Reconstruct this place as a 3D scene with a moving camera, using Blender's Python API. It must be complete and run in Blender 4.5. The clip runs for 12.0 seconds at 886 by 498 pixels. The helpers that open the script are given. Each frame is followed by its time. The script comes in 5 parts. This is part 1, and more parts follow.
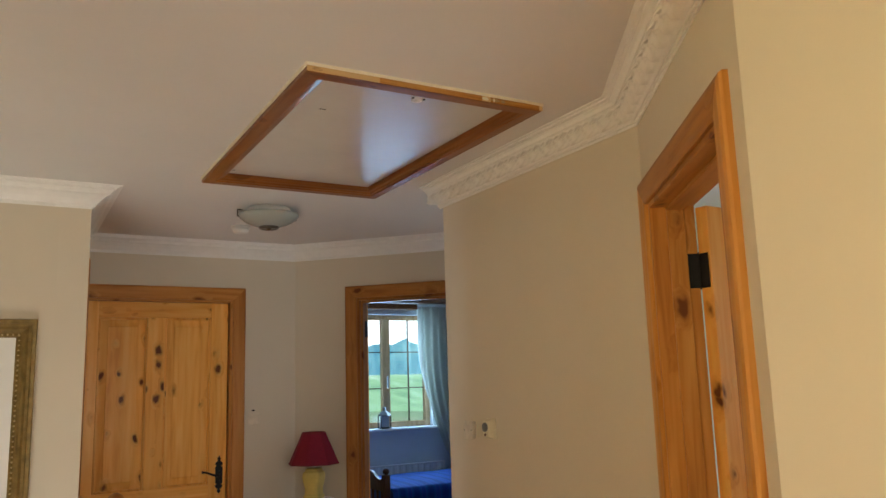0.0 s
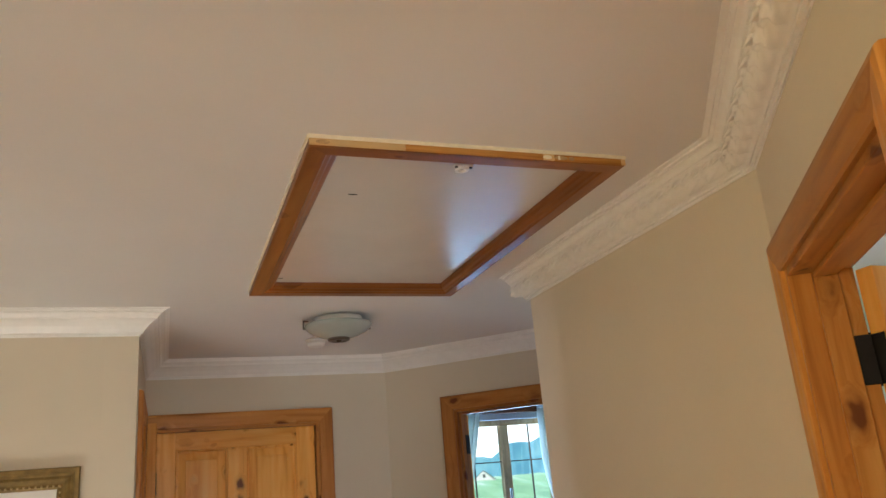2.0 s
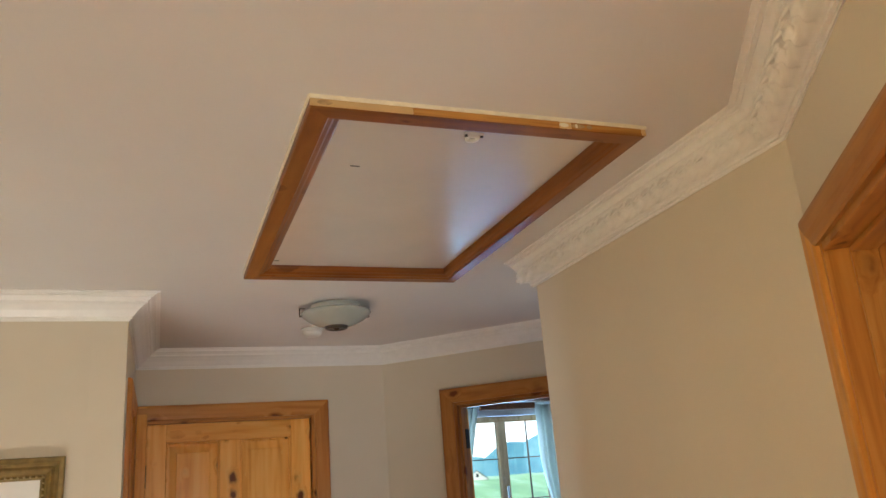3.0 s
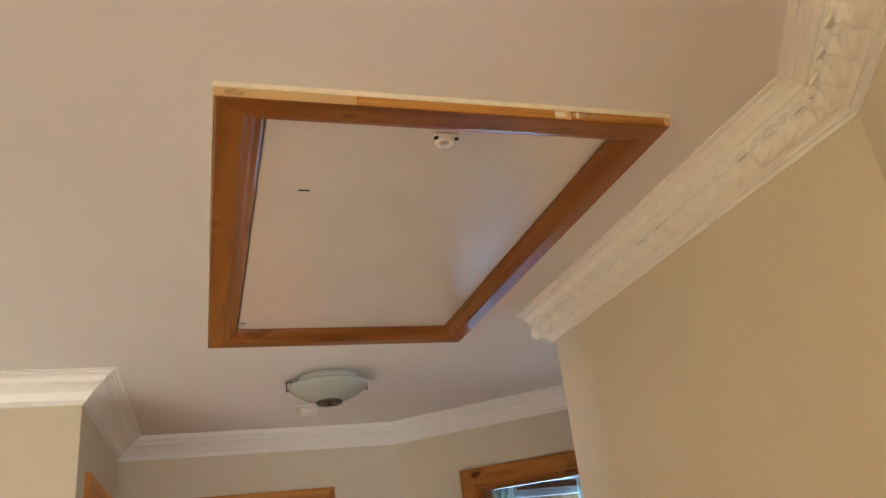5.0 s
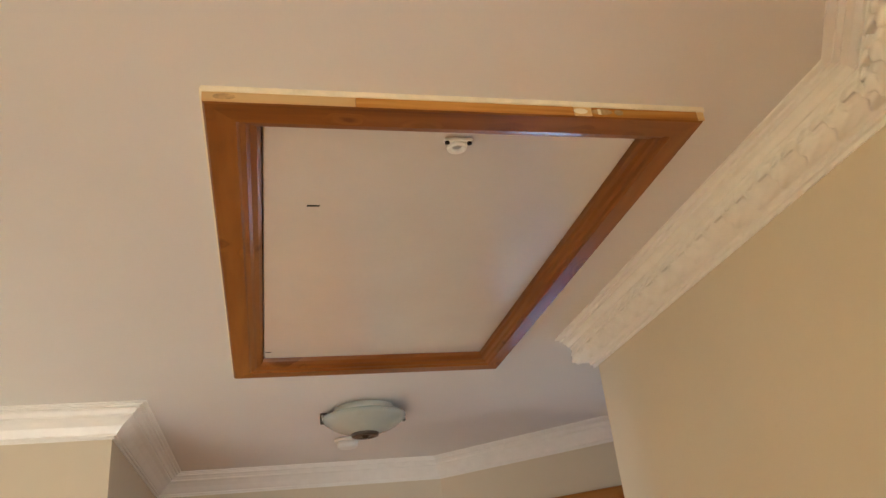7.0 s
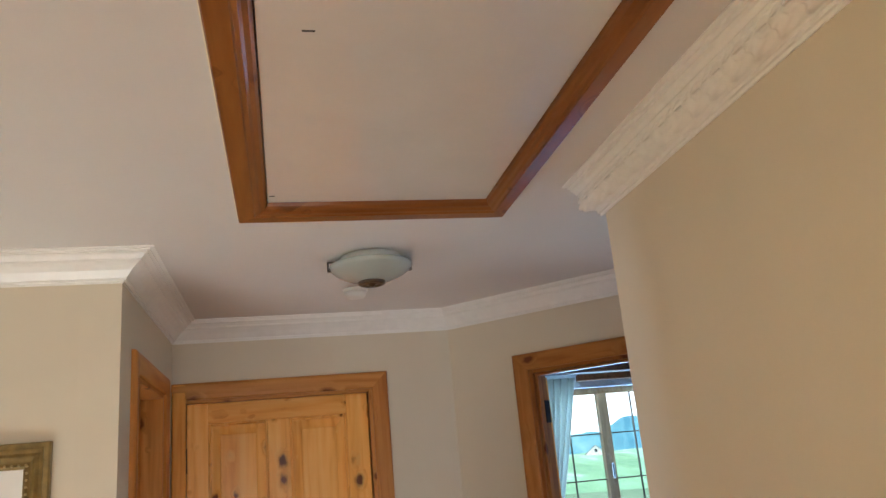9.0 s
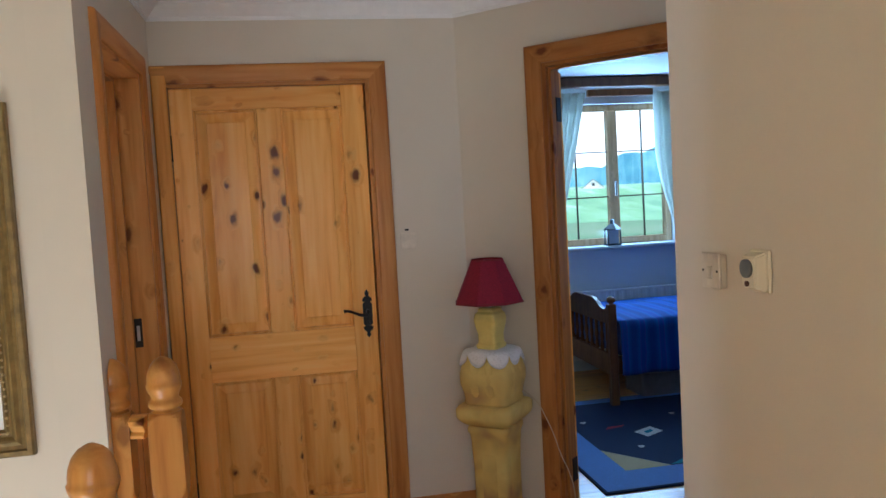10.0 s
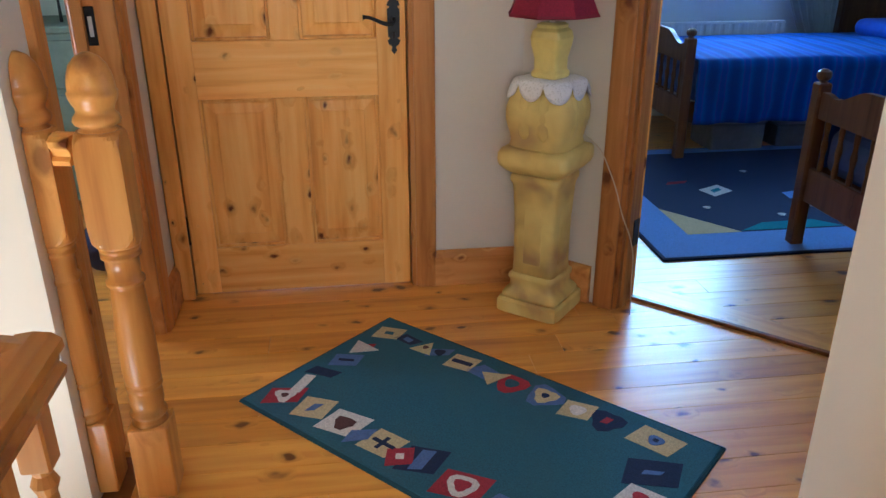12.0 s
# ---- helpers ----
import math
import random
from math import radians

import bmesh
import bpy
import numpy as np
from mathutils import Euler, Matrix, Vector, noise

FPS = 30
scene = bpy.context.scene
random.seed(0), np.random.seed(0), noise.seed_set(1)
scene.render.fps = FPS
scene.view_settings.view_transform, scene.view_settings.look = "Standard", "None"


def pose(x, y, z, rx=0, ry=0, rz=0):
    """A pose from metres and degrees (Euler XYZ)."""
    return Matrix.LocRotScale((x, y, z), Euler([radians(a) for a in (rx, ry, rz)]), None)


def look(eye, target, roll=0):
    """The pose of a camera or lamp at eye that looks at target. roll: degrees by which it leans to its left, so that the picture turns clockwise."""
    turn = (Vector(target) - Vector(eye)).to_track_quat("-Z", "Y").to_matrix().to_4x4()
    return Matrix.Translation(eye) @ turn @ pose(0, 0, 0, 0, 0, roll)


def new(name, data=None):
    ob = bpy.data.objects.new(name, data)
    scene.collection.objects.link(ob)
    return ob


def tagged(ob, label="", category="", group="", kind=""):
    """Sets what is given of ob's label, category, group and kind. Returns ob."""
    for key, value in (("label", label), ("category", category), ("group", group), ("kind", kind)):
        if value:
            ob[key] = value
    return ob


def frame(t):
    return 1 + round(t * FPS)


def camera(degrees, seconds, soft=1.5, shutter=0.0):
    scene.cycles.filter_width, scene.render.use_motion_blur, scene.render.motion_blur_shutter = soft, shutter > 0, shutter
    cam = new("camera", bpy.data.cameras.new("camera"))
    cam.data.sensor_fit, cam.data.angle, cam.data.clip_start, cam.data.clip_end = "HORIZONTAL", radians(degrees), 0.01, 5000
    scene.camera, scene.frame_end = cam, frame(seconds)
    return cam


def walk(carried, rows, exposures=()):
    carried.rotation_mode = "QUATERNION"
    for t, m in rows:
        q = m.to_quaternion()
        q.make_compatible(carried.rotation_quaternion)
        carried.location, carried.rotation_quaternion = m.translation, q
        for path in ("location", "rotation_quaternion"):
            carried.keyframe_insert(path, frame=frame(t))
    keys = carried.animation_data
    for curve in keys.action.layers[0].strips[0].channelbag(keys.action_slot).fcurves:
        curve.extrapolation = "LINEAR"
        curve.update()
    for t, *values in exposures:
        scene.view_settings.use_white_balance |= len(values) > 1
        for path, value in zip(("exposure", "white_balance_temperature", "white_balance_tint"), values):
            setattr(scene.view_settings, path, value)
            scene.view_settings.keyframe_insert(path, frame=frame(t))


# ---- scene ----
cam = camera(59.6, 12.0)
METRES, EYE, TILT, LEAN, TURN = 2.475, 1.485, 0.0, 0.0, -29.4
ROWS = [
    (0.0, 0.0, 0.0, 0.0, 0.29, 9.6, 1.72),
    (0.5, -0.0143, 0.0724, 0.0139, 1.08, 15.42, 2.88),
    (1.0, 0.0009, 0.1286, 0.018, 4.53, 16.3, 3.88),
    (1.5, 0.044, 0.1942, 0.0351, 8.14, 15.33, 4.29),
    (2.0, 0.0598, 0.2124, 0.045, 10.5, 17.15, 4.66),
    (2.5, 0.0507, 0.2296, 0.037, 10.09, 16.99, 4.17),
    (4.5, 0.0336, 0.3954, 0.0475, 10.42, 20.41, 6.25),
    (5.0, 0.0545, 0.4394, 0.0567, 13.47, 22.96, 6.17),
    (5.5, 0.0618, 0.475, 0.0563, 16.8, 24.17, 5.66),
    (6.0, 0.0556, 0.4804, 0.058, 17.25, 25.24, 5.61),
    (6.5, 0.0627, 0.4845, 0.0587, 17.5, 25.92, 5.78),
    (8.5, 0.0721, 0.503, 0.05, 18.41, 21.54, 5.43),
    (9.0, 0.0686, 0.5143, 0.0403, 18.49, 16.15, 5.07),
    (9.5, 0.0565, 0.5572, 0.017, 18.8, 6.24, 4.09),
    (10.0, 0.0288, 0.6285, -0.0125, 18.56, -3.53, 3.21),
    (10.5, 0.0201, 0.683, -0.0327, 19.0, -8.61, 2.22),
    (11.0, 0.0232, 0.7491, -0.0435, 21.01, -11.46, 0.21),
    (11.5, 0.0032, 0.8026, -0.05, 23.41, -16.64, -0.06),
    (12.0, -0.066, 0.8798, -0.0793, 22.01, -22.77, 0.18),
]
walk(cam, [(t, pose(0, 0, EYE, TILT, LEAN, TURN) @ pose(METRES * x, METRES * y, METRES * z, 90 + pitch, roll, yaw)) for t, x, y, z, yaw, pitch, roll in ROWS],
     exposures=[(0.0, 0.08, 6100, 8), (1.0, 0.12, 5900, 9), (2.5, 0.31, 5950, 9), (4.5, 0.50, 6100, 9), (6.5, 0.63, 6200, 9), (8.5, 0.56, 6100, 9), (9.0, 0.50, 5700, 9),
                (10.0, 0.43, 5200, 9), (10.5, 0.45, 5150, 10), (11.0, 0.58, 5050, 10), (11.5, 0.78, 5000, 9), (12.0, 1.07, 5000, 8)])

# ---------- world and lights ----------
world = bpy.data.worlds.new("world")
scene.world = world
world.use_nodes = True
wn = world.node_tree
sky = wn.nodes.new("ShaderNodeTexSky")
sky.sky_type = "NISHITA"
sky.sun_disc = False
sky.sun_elevation = radians(38)
sky.sun_rotation = radians(150)
wn.nodes["Background"].inputs[1].default_value = 0.15
wn.links.new(sky.outputs[0], wn.nodes["Background"].inputs[0])


def window_light(name, at, target, sx, sy, power, colour, spread=180):
    d = bpy.data.lights.new(name, "AREA")
    d.shape, d.size, d.size_y, d.energy, d.color = "RECTANGLE", sx, sy, power, colour
    d.spread = radians(spread)
    ob = new(name, d)
    ob.matrix_world = look(at, target)
    return ob


sun = bpy.data.lights.new("sun", "SUN")
sun.energy, sun.angle, sun.color = 4.5, radians(0.6), (1.0, 0.93, 0.82)
sun_ob = new("sun", sun)
sun_ob.matrix_world = look((0, 0, 0), (-math.sin(radians(150)) * 0.78, -math.cos(radians(150)) * 0.78, -0.62))
window_light("window_light_bedroom", (3.385, 7.345, 1.6), (3.385, 5.0, 1.6), 1.0, 1.05, 36, (0.42, 0.68, 1.0))
window_light("window_light_landing", (0.45, -1.16, 1.3), (0.5, 2.0, 1.3), 1.15, 1.2, 4.6, (1.0, 0.90, 0.76), 74)
# unseen west source, added to warm the right-hand walls
window_light("window_light_west", (-1.86, -0.45, 1.45), (1.2, -0.1, 1.4), 1.1, 1.15, 13.5, (1.0, 0.72, 0.34), 84)
window_light("window_light_stair", (-0.75, 1.53, -1.5), (-0.3, 3.5, 0.2), 1.2, 0.9, 46, (1.0, 0.92, 0.82))
window_light("window_light_side_room", (-1.36, 4.98, 1.28), (1.6, 2.9, 1.55), 0.13, 1.6, 13, (0.84, 0.90, 1.0))
window_light("window_light_alcove", (2.57, 3.30, 1.45), (0.3, 3.75, 1.5), 0.44, 1.1, 1.5, (0.60, 0.68, 1.0))
window_light("window_light_right_room", (3.5, 1.5, 1.5), (1.8, 1.6, 1.2), 0.9, 1.0, 17, (0.8, 0.86, 1.0))

# ---------- materials ----------
def mat(name, rough=0.5, metal=0.0):
    m = bpy.data.materials.new(name)
    m.use_nodes = True
    b = m.node_tree.nodes["Principled BSDF"]
    b.inputs["Roughness"].default_value = rough
    b.inputs["Metallic"].default_value = metal
    return m, m.node_tree, b


def node(nt, kind, **values):
    n = nt.nodes.new(kind)
    for key, value in values.items():
        n.inputs[key.replace("_", " ")].default_value = value
    return n


def ramp(nt, src, stops):
    r = nt.nodes.new("ShaderNodeValToRGB")
    el = r.color_ramp.elements
    while len(el) < len(stops):
        el.new(0.5)
    for e, (p, c) in zip(el, stops):
        e.position, e.color = p, (*c, 1)
    nt.links.new(src, r.inputs[0])
    return r.outputs[0]


def bumped(nt, b, height, strength=0.2, distance=0.002, under=None):
    n = nt.nodes.new("ShaderNodeBump")
    n.inputs["Strength"].default_value, n.inputs["Distance"].default_value = strength, distance
    nt.links.new(height, n.inputs["Height"])
    if under:
        nt.links.new(under, n.inputs["Normal"])
    nt.links.new(n.outputs[0], b.inputs["Normal"])
    return n.outputs[0]


def coords(nt, scale=(1, 1, 1), rotation=(0, 0, 0), random_shift=False):
    """Object coordinates, stretched; each object may take its own cut of the pattern."""
    tc = nt.nodes.new("ShaderNodeTexCoord")
    mp = nt.nodes.new("ShaderNodeMapping")
    mp.inputs["Scale"].default_value = scale
    mp.inputs["Rotation"].default_value = rotation
    nt.links.new(tc.outputs["Object"], mp.inputs[0])
    if random_shift:
        oi = nt.nodes.new("ShaderNodeObjectInfo")
        mul = nt.nodes.new("ShaderNodeVectorMath")
        mul.operation = "MULTIPLY_ADD"
        mul.inputs[1].default_value = (17.0, 23.0, 31.0)
        nt.links.new(oi.outputs["Random"], mul.inputs[0])
        nt.links.new(mp.outputs[0], mul.inputs[2])
        return mul.outputs[0]
    return mp.outputs[0]


def plaster(name, a, b_, rough=0.75, bump=0.12, scale=14.0):
    m, nt, b = mat(name, rough)
    v = coords(nt)
    big = node(nt, "ShaderNodeTexNoise", Scale=1.3, Detail=4.0, Roughness=0.6)
    fine = node(nt, "ShaderNodeTexNoise", Scale=scale * 9, Detail=4.0, Roughness=0.6)
    roll = node(nt, "ShaderNodeTexNoise", Scale=scale, Detail=3.0)
    for n in (big, fine, roll):
        nt.links.new(v, n.inputs["Vector"])
    nt.links.new(ramp(nt, big.outputs[0], [(0.3, a), (0.7, b_)]), b.inputs["Base Color"])
    under = bumped(nt, b, roll.outputs[0], bump, 0.004)
    bumped(nt, b, fine.outputs[0], bump, 0.0012, under)
    return m


def pine(name, light, mid, dark, axis=2, rough=0.42, coat=0.09, knots=1.0, ring=9.0, spread=13.0, coat_rough=0.18):
    """Lacquered knotty pine; the grain runs along the object's given axis."""
    m, nt, b = mat(name, rough)
    b.inputs["Coat Weight"].default_value, b.inputs["Coat Roughness"].default_value = coat, coat_rough
    b.inputs["Specular IOR Level"].default_value = 0.22
    st = [1.0, 1.0, 1.0]
    st[axis] = 0.07
    v = coords(nt, st, random_shift=True)
    # knots: scattered cells, some too small to show
    kst = [1.0, 1.0, 1.0]
    kst[axis] = 0.66
    kv = coords(nt, kst, random_shift=True)
    vor = node(nt, "ShaderNodeTexVoronoi", Scale=spread, Randomness=1.0)
    wob = node(nt, "ShaderNodeTexNoise", Scale=34.0, Detail=1.0)
    nt.links.new(kv, wob.inputs["Vector"])
    bent = nt.nodes.new("ShaderNodeVectorMath")
    bent.operation = "MULTIPLY_ADD"
    bent.inputs[1].default_value = (0.022, 0.022, 0.022)
    nt.links.new(wob.outputs["Color"], bent.inputs[0])
    nt.links.new(kv, bent.inputs[2])
    nt.links.new(bent.outputs[0], vor.inputs["Vector"])
    size = node(nt, "ShaderNodeMapRange", To_Min=-0.15, To_Max=1.85)
    nt.links.new(vor.outputs["Color"], size.inputs[0])
    floor_ = nt.nodes.new("ShaderNodeMath")
    floor_.operation = "MAXIMUM"
    floor_.inputs[1].default_value = 0.05
    nt.links.new(size.outputs[0], floor_.inputs[0])
    ragged = node(nt, "ShaderNodeTexNoise", Scale=70.0, Detail=2.0)
    nt.links.new(kv, ragged.inputs["Vector"])
    off = nt.nodes.new("ShaderNodeMath")
    off.operation = "MULTIPLY_ADD"
    off.inputs[1].default_value = 0.06
    nt.links.new(ragged.outputs[0], off.inputs[0])
    nt.links.new(vor.outputs["Distance"], off.inputs[2])
    div = nt.nodes.new("ShaderNodeMath")
    div.operation = "DIVIDE"
    nt.links.new(off.outputs[0], div.inputs[0])
    nt.links.new(floor_.outputs[0], div.inputs[1])
    core = ramp(nt, div.outputs[0], [(0.0, (1, 1, 1)), (0.115, (0.95, 0.95, 0.95)), (0.16, (0.3, 0.3, 0.3)), (0.20, (0, 0, 0)), (1.0, (0, 0, 0))])
    halo = ramp(nt, div.outputs[0], [(0.0, (1, 1, 1)), (0.18, (0.75, 0.75, 0.75)), (0.34, (0, 0, 0)), (1.0, (0, 0, 0))])
    # grain, turned aside round the knots
    warp = node(nt, "ShaderNodeTexNoise", Scale=3.0, Detail=3.0)
    nt.links.new(v, warp.inputs["Vector"])
    push = nt.nodes.new("ShaderNodeVectorMath")
    push.operation = "MULTIPLY_ADD"
    push.inputs[1].default_value = (0.035, 0.035, 0.035)
    nt.links.new(halo, push.inputs[0])
    nt.links.new(v, push.inputs[2])
    add = nt.nodes.new("ShaderNodeVectorMath")
    add.operation = "MULTIPLY_ADD"
    add.inputs[1].default_value = (0.10, 0.10, 0.10)
    nt.links.new(warp.outputs["Color"], add.inputs[0])
    nt.links.new(push.outputs[0], add.inputs[2])
    grain = node(nt, "ShaderNodeTexNoise", Scale=ring * 3.5, Detail=5.0, Roughness=0.5, Distortion=0.3)
    nt.links.new(add.outputs[0], grain.inputs["Vector"])
    fib = node(nt, "ShaderNodeTexNoise", Scale=ring * 22, Detail=3.0)
    nt.links.new(v, fib.inputs["Vector"])
    tone = node(nt, "ShaderNodeTexNoise", Scale=4.5, Detail=2.0)
    nt.links.new(v, tone.inputs["Vector"])
    col = ramp(nt, grain.outputs[0], [(0.22, dark), (0.45, mid), (0.68, light)])
    # broad heartwood tone
    mix = nt.nodes.new("ShaderNodeMix")
    mix.data_type, mix.blend_type = "RGBA", "MULTIPLY"
    mix.inputs[0].default_value = 0.6
    nt.links.new(col, mix.inputs[6])
    nt.links.new(ramp(nt, tone.outputs[0], [(0.32, (0.80, 0.68, 0.56)), (0.5, (1.0, 0.98, 0.94)), (0.68, (1.12, 1.06, 0.98))]), mix.inputs[7])
    # each piece of timber has its own tone
    oi = nt.nodes.new("ShaderNodeObjectInfo")
    own = nt.nodes.new("ShaderNodeMix")
    own.data_type, own.blend_type = "RGBA", "MULTIPLY"
    own.inputs[0].default_value = 1.0
    nt.links.new(mix.outputs[2], own.inputs[6])
    nt.links.new(ramp(nt, oi.outputs["Random"], [(0.0, (0.87, 0.82, 0.76)), (0.5, (0.98, 0.97, 0.95)), (1.0, (1.08, 1.10, 1.12))]), own.inputs[7])
    last = own.outputs[2]
    for mask, weight, tint in ((halo, 0.34, tuple(c * 0.62 for c in dark)), (core, 1.0, (0.115, 0.024, 0.006))):
        mul = nt.nodes.new("ShaderNodeMath")
        mul.operation = "MULTIPLY"
        mul.inputs[1].default_value = knots * weight
        nt.links.new(mask, mul.inputs[0])
        kmix = nt.nodes.new("ShaderNodeMix")
        kmix.data_type = "RGBA"
        kmix.clamp_factor = True
        nt.links.new(mul.outputs[0], kmix.inputs[0])
        nt.links.new(last, kmix.inputs[6])
        kmix.inputs[7].default_value = (*tint, 1)
        last = kmix.outputs[2]
    nt.links.new(last, b.inputs["Base Color"])
    bumped(nt, b, fib.outputs[0], 0.12, 0.0008)
    return m


def plain(name, colour, rough=0.5, metal=0.0, vary=0.15, scale=18.0, bump=0.1, dist=0.001, coat=0.0):
    m, nt, b = mat(name, rough, metal)
    b.inputs["Coat Weight"].default_value = coat
    v = coords(nt)
    n = node(nt, "ShaderNodeTexNoise", Scale=scale, Detail=5.0, Roughness=0.6)
    nt.links.new(v, n.inputs["Vector"])
    lo = tuple(c * (1 - vary) for c in colour)
    hi = tuple(min(1, c * (1 + vary)) for c in colour)
    nt.links.new(ramp(nt, n.outputs[0], [(0.3, lo), (0.7, hi)]), b.inputs["Base Color"])
    bumped(nt, b, n.outputs[0], bump, dist)
    return m


WALL = plaster("wall_paint", (0.68, 0.60, 0.47), (0.72, 0.64, 0.51), bump=0.10)
WALL_BED = plaster("bedroom_wall_paint", (0.60, 0.63, 0.64), (0.66, 0.69, 0.70))
WALL_GREEN = plaster("side_room_paint", (0.64, 0.68, 0.60), (0.70, 0.74, 0.65))
CEIL = plaster("ceiling_paint", (0.71, 0.68, 0.645), (0.75, 0.72, 0.685), 0.7, 0.08)
COVING = plain("coving_plaster", (0.88, 0.86, 0.82), 0.34, vary=0.03, scale=25, bump=0.05)
PINE_Z = pine("pine_upright", (0.93, 0.525, 0.140), (0.87, 0.425, 0.086), (0.69, 0.275, 0.044), 2)
PINE_X = pine("pine_level", (0.93, 0.525, 0.140), (0.87, 0.425, 0.086), (0.69, 0.275, 0.044), 0)
PINE_Y = pine("pine_long", (0.66, 0.31, 0.055), (0.56, 0.235, 0.038), (0.40, 0.150, 0.022), 1, coat=0.3, knots=0.5, spread=7.0)
TRIM_Z = pine("trim_upright", (0.66, 0.32, 0.085), (0.56, 0.24, 0.055), (0.38, 0.14, 0.027), 2, knots=0.8, spread=10.0)
TRIM_X = pine("trim_level", (0.66, 0.32, 0.085), (0.56, 0.24, 0.055), (0.38, 0.14, 0.027), 0, knots=0.8, spread=10.0)
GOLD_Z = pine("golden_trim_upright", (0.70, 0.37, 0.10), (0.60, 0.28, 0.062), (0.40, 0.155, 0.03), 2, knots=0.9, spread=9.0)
# level pieces carry the doorway head's shade in their darker colour
GOLD_SHADE_X = pine("golden_trim_shaded", (0.52, 0.25, 0.062), (0.44, 0.19, 0.042), (0.30, 0.11, 0.022), 0, knots=0.9, spread=9.0)
# trim pine darkened: the bedroom frame's shade is put into its colour
SHADED_Z = pine("shaded_trim_upright", (0.46, 0.20, 0.052), (0.38, 0.15, 0.034), (0.25, 0.085, 0.018), 2, knots=0.9, spread=9.0)
SHADED_X = pine("shaded_trim_level", (0.46, 0.20, 0.052), (0.38, 0.15, 0.034), (0.25, 0.085, 0.018), 0, knots=0.9, spread=9.0)
STAIN_X = pine("stained_pine_x", (0.31, 0.120, 0.027), (0.24, 0.083, 0.017), (0.14, 0.043, 0.009), 0, knots=0.7, coat=0.5)
STAIN_Y = pine("stained_pine_y", (0.31, 0.120, 0.027), (0.24, 0.083, 0.017), (0.14, 0.043, 0.009), 1, knots=0.7, coat=0.5)
FLOOR_X = pine("floor_pine", (0.86, 0.42, 0.066), (0.77, 0.325, 0.040), (0.56, 0.200, 0.022), 0, rough=0.34, coat=0.75, knots=1.0, spread=12.0, coat_rough=0.28)
NEWEL = pine("newel_pine", (0.66, 0.33, 0.075), (0.57, 0.255, 0.05), (0.41, 0.16, 0.028), 2, rough=0.38, coat=0.3, knots=0.6, spread=7.0)
DARKWOOD = pine("bed_wood", (0.17, 0.075, 0.03), (0.13, 0.052, 0.02), (0.07, 0.026, 0.010), 2, rough=0.35, knots=0.3)
IRON = plain("black_iron", (0.02, 0.019, 0.018), 0.45, 0.6, bump=0.4)
BRASS_WHITE = plain("cream_plastic", (0.78, 0.72, 0.55), 0.35, vary=0.03)
WHITE = plain("white_plastic", (0.80, 0.78, 0.74), 0.35, vary=0.03)
RED = plain("red_fabric", (0.24, 0.008, 0.028), 0.85, vary=0.2, scale=160, bump=0.3)
YELLOW = plain("cream_ceramic", (0.78, 0.62, 0.17), 0.35, vary=0.08, coat=0.3)


# ---------- mesh helpers ----------
def part(name, bm, material, parent=None, label="", smooth=False):
    me = bpy.data.meshes.new(name)
    bmesh.ops.recalc_face_normals(bm, faces=bm.faces[:])
    bm.to_mesh(me)
    bm.free()
    me.materials.append(material)
    if smooth:
        me.polygons.foreach_set("use_smooth", [True] * len(me.polygons))
    ob = new(name, me)
    if parent:
        ob.parent = parent
    if label:
        tagged(ob, label)
    return ob


def empty(name, at=(0, 0, 0), rz=0.0, label="", category="", group="", kind=""):
    ob = new(name)
    ob.empty_display_size = 0.1
    ob.matrix_world = pose(*at, 0, 0, rz)
    return tagged(ob, label, category, group, kind)


def box(lo, hi, bevel=0.0, bm=None, segments=1):
    bm = bm or bmesh.new()
    c = [(a + b) / 2 for a, b in zip(lo, hi)]
    s = [abs(b - a) for a, b in zip(lo, hi)]
    made = bmesh.ops.create_cube(bm, size=1, matrix=Matrix.LocRotScale(c, None, s))
    if bevel:
        edges = {e for v in made["verts"] for e in v.link_edges}
        bmesh.ops.bevel(bm, geom=list(edges), offset=bevel, segments=segments, affect="EDGES", profile=0.5)
    return bm


def lathe(profile, sides=32, bm=None, at=(0, 0, 0), power=None):
    """Turns (radius, height) pairs round the z axis; power gives a squarish section."""
    bm = bm or bmesh.new()
    rings = []
    for r, z in profile:
        ring = []
        for i in range(sides):
            a = 2 * math.pi * i / sides
            k = 1.0
            if power:
                k = (abs(math.cos(a)) ** power + abs(math.sin(a)) ** power) ** (-1 / power)
            ring.append(bm.verts.new((at[0] + r * k * math.cos(a), at[1] + r * k * math.sin(a), at[2] + z)))
        rings.append(ring)
    for a, b in zip(rings, rings[1:]):
        for i in range(sides):
            bm.faces.new((a[i], a[(i + 1) % sides], b[(i + 1) % sides], b[i]))
    bm.faces.new(rings[0][::-1])
    bm.faces.new(rings[-1])
    return bm


def prism(points, z0, z1, bm=None):
    bm = bm or bmesh.new()
    lo = [bm.verts.new((x, y, z0)) for x, y in points]
    hi = [bm.verts.new((x, y, z1)) for x, y in points]
    n = len(points)
    bm.faces.new(lo[::-1])
    bm.faces.new(hi)
    for i in range(n):
        bm.faces.new((lo[i], lo[(i + 1) % n], hi[(i + 1) % n], hi[i]))
    return bm


